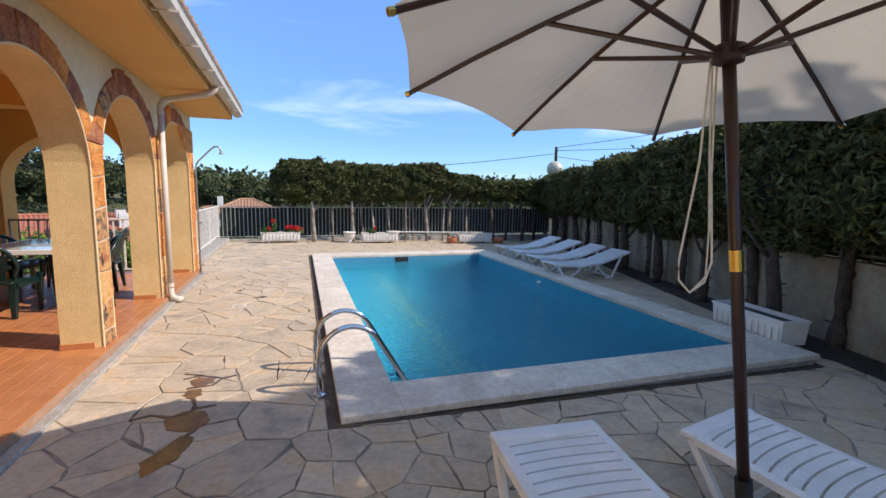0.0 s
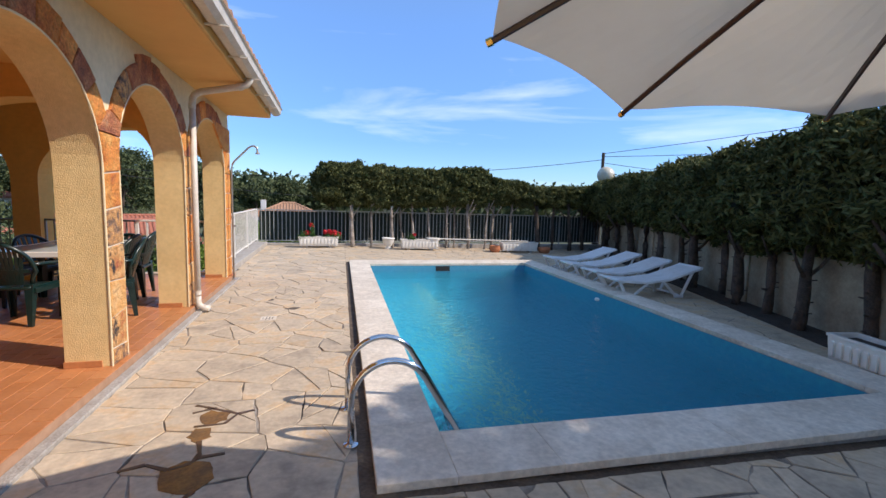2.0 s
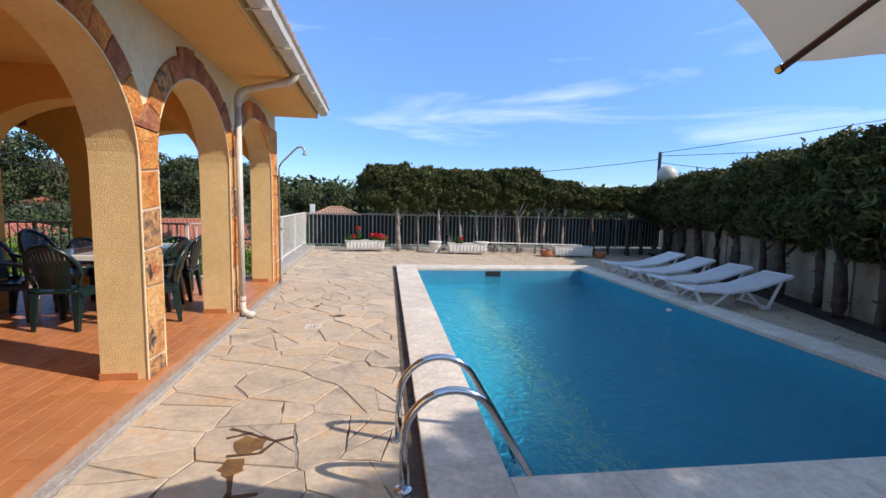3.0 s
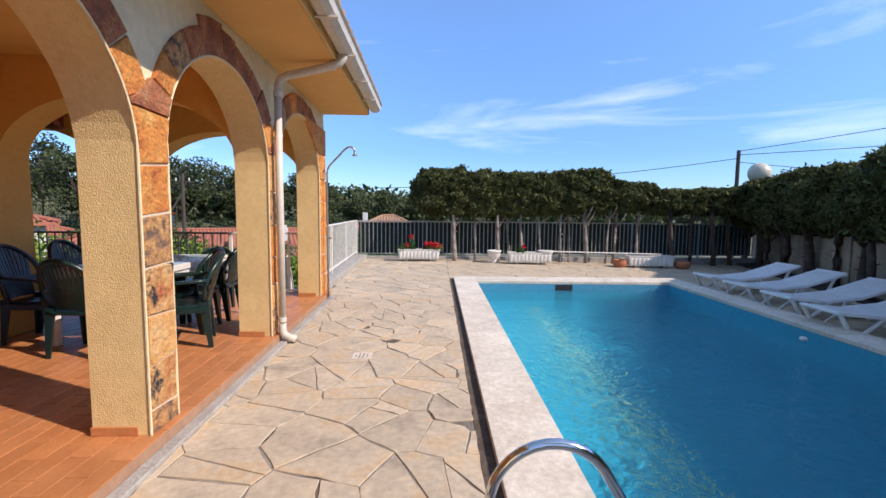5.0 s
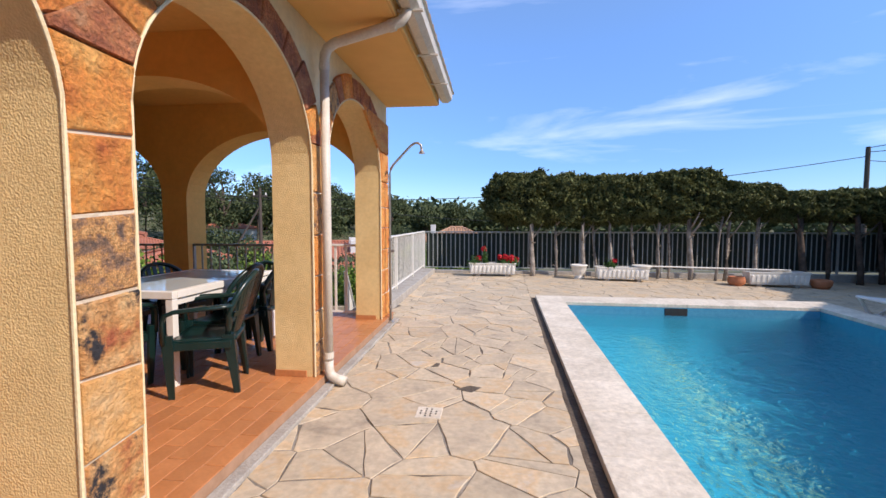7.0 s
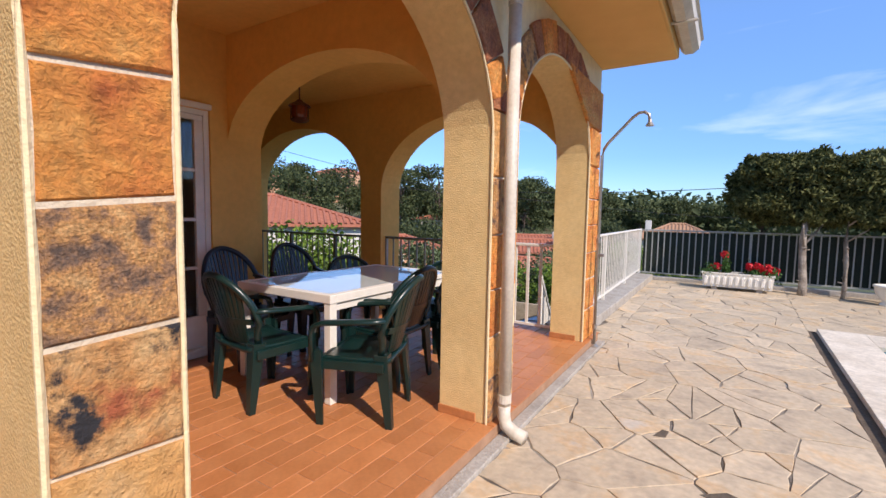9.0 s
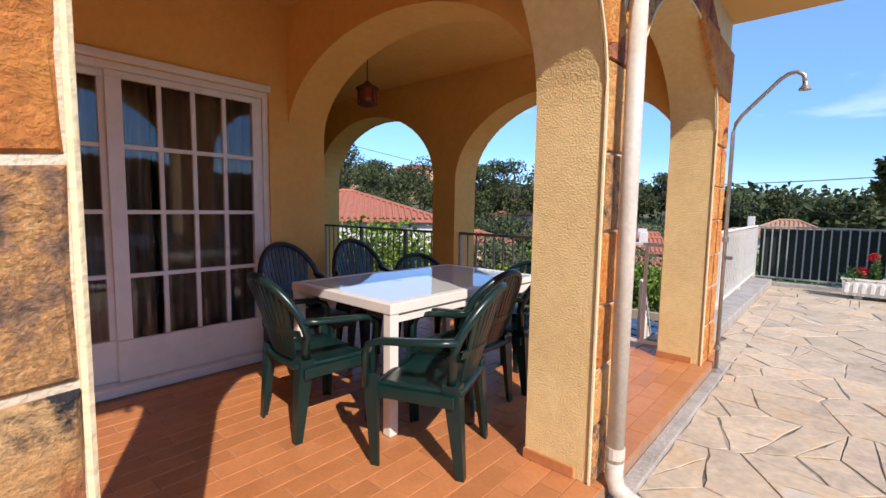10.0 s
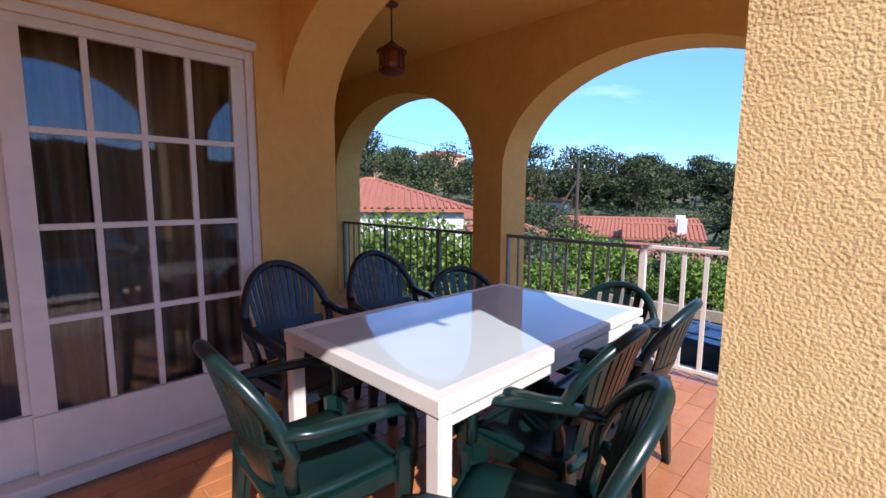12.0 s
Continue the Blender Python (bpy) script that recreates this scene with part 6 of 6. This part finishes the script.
def palm(x, y, z, h, seed):
    ob = thing("palm_tree", (x, y, z), "tall palm with a round head of fronds", "tree", "palms in the valley")
    part("trunk", T([(0, 0, -0.2), (0.1, 0, h * 0.5), (0.05, 0, h)], 0.22, 8, 0.16), M_BARK, ob, local=True)
    rnd = random.Random(seed)
    bm = bmesh.new()
    for k in range(34):
        a, e = rnd.uniform(0, 6.28), rnd.uniform(-0.5, 1.2)
        L = rnd.uniform(1.5, 2.1)
        prev = None
        for j in range(6):
            f = j / 5
            r = L * f * math.cos(e * (1 - 0.5 * f))
            zz = h + L * f * math.sin(e) - 0.7 * f * f
            wv = 0.22 * math.sin(math.pi * min(1, f + 0.12)) + 0.01
            c = Vector((math.cos(a) * r, math.sin(a) * r, zz))
            t = Vector((-math.sin(a), math.cos(a), 0)) * wv
            cur = (bm.verts.new(c - t - Vector((0, 0, wv * 0.6))), bm.verts.new(c), bm.verts.new(c + t - Vector((0, 0, wv * 0.6))))
            if prev:
                bm.faces.new((prev[0], cur[0], cur[1], prev[1]))
                bm.faces.new((prev[1], cur[1], cur[2], prev[2]))
            prev = cur
    part("fronds", bm, M_PINE, ob, local=True)


palm(-16.5, 92.5, -3.4, 5.2, 1)
palm(-13.0, 54.0, -3.5, 1.6, 2)


def woods():
    """The far wooded hills as one mass of foliage."""
    rnd = np.random.default_rng(77)
    P = []
    for i in range(1500):
        ang = rnd.uniform(-70, 100)
        r = rnd.uniform(80, 330) if i < 1000 else rnd.uniform(80, 150)
        if 36 < ang < 56 and r < 135:
            continue
        a = radians(ang)
        x, y = -2 - math.sin(a) * r, 6 + math.cos(a) * r
        z = terrain_height(x, y)
        h, w = rnd.uniform(4, 8), rnd.uniform(3, 6)
        d = rnd.normal(size=(60, 3))
        d /= np.linalg.norm(d, axis=1)[:, None]
        P.append(np.array([x, y, z + h * 0.5]) + d * np.array([w * 0.6, w * 0.6, h * 0.5]) * rnd.uniform(0.6, 1.05, 60)[:, None])
    v, f = leaf_cloud(np.concatenate(P), 1.25, rnd)
    ob = cloud_object("woods", v, f, M_PINE)
    tagged(ob, "distant pine woods covering the hills to the horizon", "woods", kind="stuff")


woods()


def undergrowth():
    rnd = np.random.default_rng(78)
    P = []
    for i in range(900):
        ang = rnd.uniform(-8, 88)
        r = rnd.uniform(10, 75) if i < 420 else rnd.uniform(42, 100)
        a = radians(ang)
        x, y = -2 - math.sin(a) * r, 6 + math.cos(a) * r
        if 14.6 < y < 21.5 and x > -16 or (y < 9.5):
            continue
        z = terrain_height(x, y)
        w = rnd.uniform(0.5, 1.5) if i < 420 else rnd.uniform(0.9, 1.9)
        d = rnd.normal(size=(90, 3))
        d /= np.linalg.norm(d, axis=1)[:, None]
        P.append(np.array([x, y, z + 0.3]) + d * np.array([w, w, w * 0.75]) * rnd.uniform(0.5, 1.05, 90)[:, None])
    v, f = leaf_cloud(np.concatenate(P), 0.28, rnd)
    ob = cloud_object("shrubs", v, f, M_OLIVE)
    tagged(ob, "low green shrubs filling the gardens below", "shrubs", kind="stuff")


undergrowth()
# a broad pine beyond the hedge, which shades the near paving and the pool
tree(9.2, -3.0, -0.2, 6.9, 5.0, M_PINE, 900, "large old pine shading the near end of the terrace", 22000, 0.34, "", 14, "pine_tree", 0.7, 0.5)
tree(11.7, -0.4, -0.2, 7.6, 4.8, M_PINE, 901, "broad pine standing beyond the boundary hedge", 16000, 0.34, "", 12, "pine_tree", 0.7, 0.5)

# white handrail of the steps that lead down from the terrace
hr = thing("stair_handrail", (-2.6, 9.5, -0.3), "white painted handrail leading down steps outside the porch", "handrail")
part("top_rail", T([(-2.55, 9.35, 0.52), (-3.08, 11.6, -0.75)], 0.03, 8), M_WHITE, hr)
part("bottom_rail", T([(-2.55, 9.35, -0.16), (-3.08, 11.6, -1.45)], 0.022, 8), M_WHITE, hr)
for k in range(13):
    f = k / 12
    x, y, z = -2.55 - 0.53 * f, 9.35 + 2.25 * f, 0.52 - 1.27 * f
    part("bar", T([(x, y, z), (x, y, z - 0.70 if 0 < k < 12 else z - 1.2)], 0.013 if 0 < k < 12 else 0.024, 6), M_WHITE, hr)

# ---- stone facing of the arcade ----
random.seed(5)


def facing(poly, thick=None, m=None):
    cy, cz = sum(p[0] for p in poly) / len(poly), sum(p[1] for p in poly) / len(poly)
    q = []
    for p in poly:
        d = math.hypot(p[0] - cy, p[1] - cz)
        f = 1 - 0.009 / d
        q.append((cy + (p[0] - cy) * f, cz + (p[1] - cz) * f))
    bm = bmesh.new()
    t = thick or random.uniform(0.018, 0.030)
    prism(bm, q, "x", FX - 0.005, FX + t, 0.010, 0.008, 0.003)
    me = mesh_of(bm, m or M_STONE)
    ob = new("stone", me)
    ob.parent = wall_e


def arch_y(i, side, z):
    """Where the edge of opening i stands at height z; side -1 its near jamb, 1 its far one."""
    a, b, sp, rise = ARCHES[i]
    c, hw = (a + b) / 2, (b - a) / 2
    if z <= sp:
        return c + side * hw
    t = min(1.0, (z - sp) / rise)
    return c + side * hw * math.sqrt(max(0.0, 1 - t * t))


BAND = 0.22
RINGS = []
for i, (a, b, sp, rise) in enumerate(ARCHES):
    c, hw = (a + b) / 2, (b - a) / 2
    RINGS.append((c, hw, sp, rise))


def ring_point(i, ang, out):
    c, hw, sp, rise = RINGS[i]
    return (c + (hw + out) * math.cos(ang), sp + (rise + out) * math.sin(ang))


def meet_angle(i, side, yc):
    """The angle at which the outer edge of arch i's band reaches the middle of the pier."""
    c, hw, sp, rise = RINGS[i]
    x = min(0.999, abs(yc - c) / (hw + BAND))
    t = math.acos(x)
    return t if side > 0 else math.pi - t


piers = [(0, 1), (1, 2), (2, 3)]
starts = {}
for i, j in piers:
    y0, y1 = ARCHES[i][1], ARCHES[j][0]
    yc = (y0 + y1) / 2
    ti, tj = meet_angle(i, 1, yc), meet_angle(j, -1, yc)
    starts[(i, 1)], starts[(j, -1)] = ti, tj
    pi, pj = ring_point(i, ti, 0), ring_point(j, tj, 0)
    top = max(ring_point(i, ti, BAND)[1], ring_point(j, tj, BAND)[1])
    zb = min(pi[1], pj[1]) - 0.02
    if i == 1:
        zs = [0.0, 0.13, 0.41, 0.69, 0.98, 1.28, 1.57, 1.87]
        kinds = [M_STONE_BROWN, M_STONE_STAIN, M_STONE_PALE, M_STONE_STAIN, M_STONE_BROWN, M_STONE, M_STONE]
    else:
        zs = [0.0]
        while zs[-1] < 1.62:
            zs.append(zs[-1] + random.uniform(0.24, 0.34))
        zs[-1] = 1.87
        kinds = [random.choice([M_STONE, M_STONE, M_STONE_PALE, M_STONE_BROWN, M_STONE_RED]) for _ in zs]
    jit = [0.0] + [random.uniform(-0.015, 0.015) for _ in zs[1:]]
    for k in range(len(zs) - 1):
        za0, za1, zb0, zb1 = zs[k] - jit[k], zs[k] + jit[k], zs[k + 1] - jit[k + 1], zs[k + 1] + jit[k + 1]
        poly = [(arch_y(i, 1, max(0, za0)), max(0, za0)), (arch_y(j, -1, max(0, za1)), max(0, za1)), (arch_y(j, -1, (za1 + zb1) / 2), (za1 + zb1) / 2), (arch_y(j, -1, zb1), zb1), (arch_y(i, 1, zb0), zb0), (arch_y(i, 1, (za0 + zb0) / 2), (za0 + zb0) / 2)]
        facing(poly, None, kinds[k])
    za0, za1 = zs[-1] - jit[-1], zs[-1] + jit[-1]
    facing([(arch_y(i, 1, za0), za0), (arch_y(j, -1, za1), za1), (arch_y(j, -1, (za1 + pj[1]) / 2), (za1 + pj[1]) / 2), pj, (yc, top), pi, (arch_y(i, 1, (za0 + pi[1]) / 2), (za0 + pi[1]) / 2)], None, M_STONE_RED)
# corner pier
y0, y1 = ARCHES[3][1], NY1
z = 0.0
while z < 2.3:
    zn = z + random.uniform(0.24, 0.4)
    if zn > 1.45:
        zn = min(zn, 2.74)
    facing([(arch_y(3, 1, z), z), (y1, z), (y1, zn), (min(y1 - 0.03, arch_y(3, 1, zn) + (0.0 if zn < 1.8 else 0.10)), zn)])
    z = zn
starts[(3, 1)] = 0.45
starts[(0, -1)] = math.pi - 0.3
for i in range(4):
    a0, a1 = starts[(i, 1)], starts[(i, -1)]
    n = 9
    cuts = [a0 + (a1 - a0) * k / n + (random.uniform(-0.05, 0.05) if 0 < k < n else 0) for k in range(n + 1)]
    for k in range(n):
        p, q = cuts[k], cuts[k + 1]
        m_ = (p + q) / 2
        o = BAND + random.uniform(-0.02, 0.03)
        if i == 2 and k == 5:
            o += 0.05
        facing([ring_point(i, p, 0), ring_point(i, p, o), ring_point(i, m_, o + 0.004), ring_point(i, q, o), ring_point(i, q, 0), ring_point(i, m_, 0)], None, M_STONE if k in (0, n - 1) else random.choice([M_STONE_RED, M_STONE_RED, M_STONE_RED, M_STONE_BROWN, M_STONE]))
    bead = [ (FX + 0.012, *ring_point(i, t, -0.002)) for t in [math.pi * k / 32 for k in range(33)]]
    a, b, sp, rise = ARCHES[i]
    bead = [(FX + 0.012, b - 0.002, 0.0), (FX + 0.012, b - 0.002, sp * 0.5)] + bead + [(FX + 0.012, a + 0.002, sp * 0.5), (FX + 0.012, a + 0.002, 0.0)]
    bo = new("mortar_bead", mesh_of(T(bead, 0.008, 6), M_CREAM))
    bo.parent = wall_e
pj_ = bmesh.new()
for i, j in piers:
    box(pj_, FX - 0.004, FX + 0.012, ARCHES[i][1] + 0.002, ARCHES[j][0] - 0.002, 0, 1.60)
box(pj_, FX - 0.004, FX + 0.012, ARCHES[3][1] + 0.002, NY1 - 0.002, 0, 1.60)
mo = new("mortar", mesh_of(pj_, M_MORTAR))
mo.parent = wall_e

# ---- porch tiles ----
TW, TL = 0.118, 0.33
tile_me = []
for k in range(3):
    bm = bmesh.new()
    prism(bm, [(-TW / 2 + 0.003, -TL / 2 + 0.003), (TW / 2 - 0.003, -TL / 2 + 0.003), (TW / 2 - 0.003, TL / 2 - 0.003), (-TW / 2 + 0.003, TL / 2 - 0.003)], "z", -0.008, 0.0 - 0.0006 * k, 0.004, 0.002)
    tile_me.append(mesh_of(bm, M_TILE))
rest = bmesh.new()
count = 0
nx = int((8.1 - 1.78) / TW)
for i in range(nx):
    x = -1.78 - TW * (i + 0.5)
    off = (i * 0.5 % 1) * TL + (i % 3) * 0.02
    y = -2.9 + off
    while y < 9.0:
        if not (x < BACK + 0.06 and y < 6.9):
            if 4.3 < y < 8.6 and x > -4.45 and count < 300 and (y > 4.9 or x > -3.6):
                t = new("tile", tile_me[random.randrange(3)])
                t.parent = porch
                t.location = (x, y, 0)
                count += 1
            else:
                prism(rest, [(x - TW / 2 + 0.003, y - TL / 2 + 0.003), (x + TW / 2 - 0.003, y - TL / 2 + 0.003), (x + TW / 2 - 0.003, y + TL / 2 - 0.003), (x - TW / 2 + 0.003, y + TL / 2 - 0.003)], "z", -0.008, 0.0, 0.004, 0.002)
        y += TL
rt = new("tiles", mesh_of(rest, M_TILE))
rt.parent = porch
tagged(rt, kind="stuff")

# ---- crazy paving ----
random.seed(21)
SITES = []
tries = 0
while len(SITES) < 1400 and tries < 28000:
    tries += 1
    p = (random.uniform(-2.2, 9.6), random.uniform(-3.5, 15.0))
    dmin = 0.13 + 0.36 * random.random() ** 0.8
    if all((p[0] - q[0]) ** 2 + ((p[1] - q[1]) * 1.15) ** 2 > dmin * dmin for q in SITES):
        SITES.append(p)


def clip(poly, nx_, ny_, d):
    """The part of a convex polygon with nx*x + ny*y <= d."""
    out = []
    for k in range(len(poly)):
        a, b = poly[k], poly[(k + 1) % len(poly)]
        da, db = nx_ * a[0] + ny_ * a[1] - d, nx_ * b[0] + ny_ * b[1] - d
        if da <= 0:
            out.append(a)
        if da * db < 0:
            t = da / (da - db)
            out.append((a[0] + (b[0] - a[0]) * t, a[1] + (b[1] - a[1]) * t))
    return out


def slab_mesh(bm, poly):
    prism(bm, poly, "z", PAVE - 0.03, PAVE + random.uniform(-0.002, 0.002), random.uniform(0.002, 0.005), 0.003, 0.001)


PC, PS = math.cos(radians(-1.45)), math.sin(radians(-1.45))


def pool_side(axis, sign, at_):
    """A half-plane on one side of a line that runs with the askew pool, for clip()."""
    nx_, ny_ = (PC, PS) if axis == "x" else (-PS, PC)
    c0 = 2.4 if axis == "x" else 6.9
    return (sign * nx_, sign * ny_, sign * (at_ - c0 + nx_ * 2.4 + ny_ * 6.9))


OUTER = [(-1, 0, 1.70), (1, 0, 9.8), (0, -1, 3.4), (0, 1, 14.75)]
WEST, EAST, SOUTH, NORTH = px0 - 0.085, px1 + 0.035, py0 - 0.055, py1 + 0.03
AREAS = [OUTER + [pool_side("x", 1, WEST)], OUTER + [pool_side("x", -1, EAST)],
         OUTER + [pool_side("x", -1, WEST), pool_side("x", 1, EAST), pool_side("y", 1, SOUTH)],
         OUTER + [pool_side("x", -1, WEST), pool_side("x", 1, EAST), pool_side("y", -1, NORTH)],
         [(1, 0, -1.70), (-1, 0, 1.95), (0, -1, -9.06), (0, 1, 14.75)]]
joined = bmesh.new()
made = 0
S = np.array(SITES)
for s in SITES:
    d2 = ((S - np.array(s)) ** 2).sum(1)
    near_ = np.argsort(d2)[1:22]
    cell = [(s[0] - 1, s[1] - 1), (s[0] + 1, s[1] - 1), (s[0] + 1, s[1] + 1), (s[0] - 1, s[1] + 1)]
    for k in near_:
        o = SITES[k]
        nx_, ny_ = o[0] - s[0], o[1] - s[1]
        ln = math.hypot(nx_, ny_)
        nx_, ny_ = nx_ / ln, ny_ / ln
        gap = random.uniform(0.002, 0.006) + (0.006 if random.random() < 0.08 else 0.0)
        cell = clip(cell, nx_, ny_, nx_ * (s[0] + o[0]) / 2 + ny_ * (s[1] + o[1]) / 2 - gap)
        if len(cell) < 3:
            break
    if len(cell) < 3:
        continue
    halves = [cell]
    car_ = abs(sum(cell[k][0] * cell[(k + 1) % len(cell)][1] - cell[(k + 1) % len(cell)][0] * cell[k][1] for k in range(len(cell)))) / 2
    if car_ > 0.07 and random.random() < 0.6:
        t_ = random.uniform(0, math.pi)
        ca, sa = math.cos(t_), math.sin(t_)
        mid = ca * (s[0] + random.uniform(-0.08, 0.08)) + sa * (s[1] + random.uniform(-0.08, 0.08))
        g_ = random.uniform(0.002, 0.005)
        halves = [q for q in (clip(cell, ca, sa, mid - g_), clip(cell, -ca, -sa, -mid - g_)) if len(q) >= 3]
    for sides, c in [(ar_, h_) for h_ in halves for ar_ in AREAS]:
        for n_ in sides:
            c = clip(c, *n_) if len(c) >= 3 else c
        if len(c) >= 3:
            c = clip(c, 1, -0.33, 5.65 - 0.33 * 2.9 - 0.5)
        if len(c) < 3:
            continue
        ar = abs(sum(c[k][0] * c[(k + 1) % len(c)][1] - c[(k + 1) % len(c)][0] * c[k][1] for k in range(len(c)))) / 2
        if ar < 0.006:
            continue
        cx, cy = sum(p[0] for p in c) / len(c), sum(p[1] for p in c) / len(c)
        rough = []
        for k in range(len(c)):
            a, b = c[k], c[(k + 1) % len(c)]
            ln = math.hypot(b[0] - a[0], b[1] - a[1])
            if ln < 0.012:
                continue
            rough.append(a)
            if ln > 0.10:
                for f in ((0.5,) if ln < 0.2 else (0.33, 0.67) if ln < 0.4 else (0.25, 0.5, 0.75)):
                    w = random.uniform(-0.012, 0.006)
                    mx_, my_ = a[0] + (b[0] - a[0]) * f, a[1] + (b[1] - a[1]) * f
                    dd = math.hypot(mx_ - cx, my_ - cy) or 1
                    rough.append((mx_ + (mx_ - cx) / dd * w, my_ + (my_ - cy) / dd * w))
        if len(rough) < 3:
            continue
        if made < 300 and (cx < 0.2 or cy < 3.0) and cy > 0.6:
            bm = bmesh.new()
            slab_mesh(bm, rough)
            fall(bm)
            o = new("paving_stone", mesh_of(bm, M_PAVE))
            o.parent = pavement
            made += 1
        else:
            slab_mesh(joined, rough)
fall(joined)
jo = new("paving_stones", mesh_of(joined, M_PAVE))
jo.parent = pavement
tagged(jo, kind="stuff")
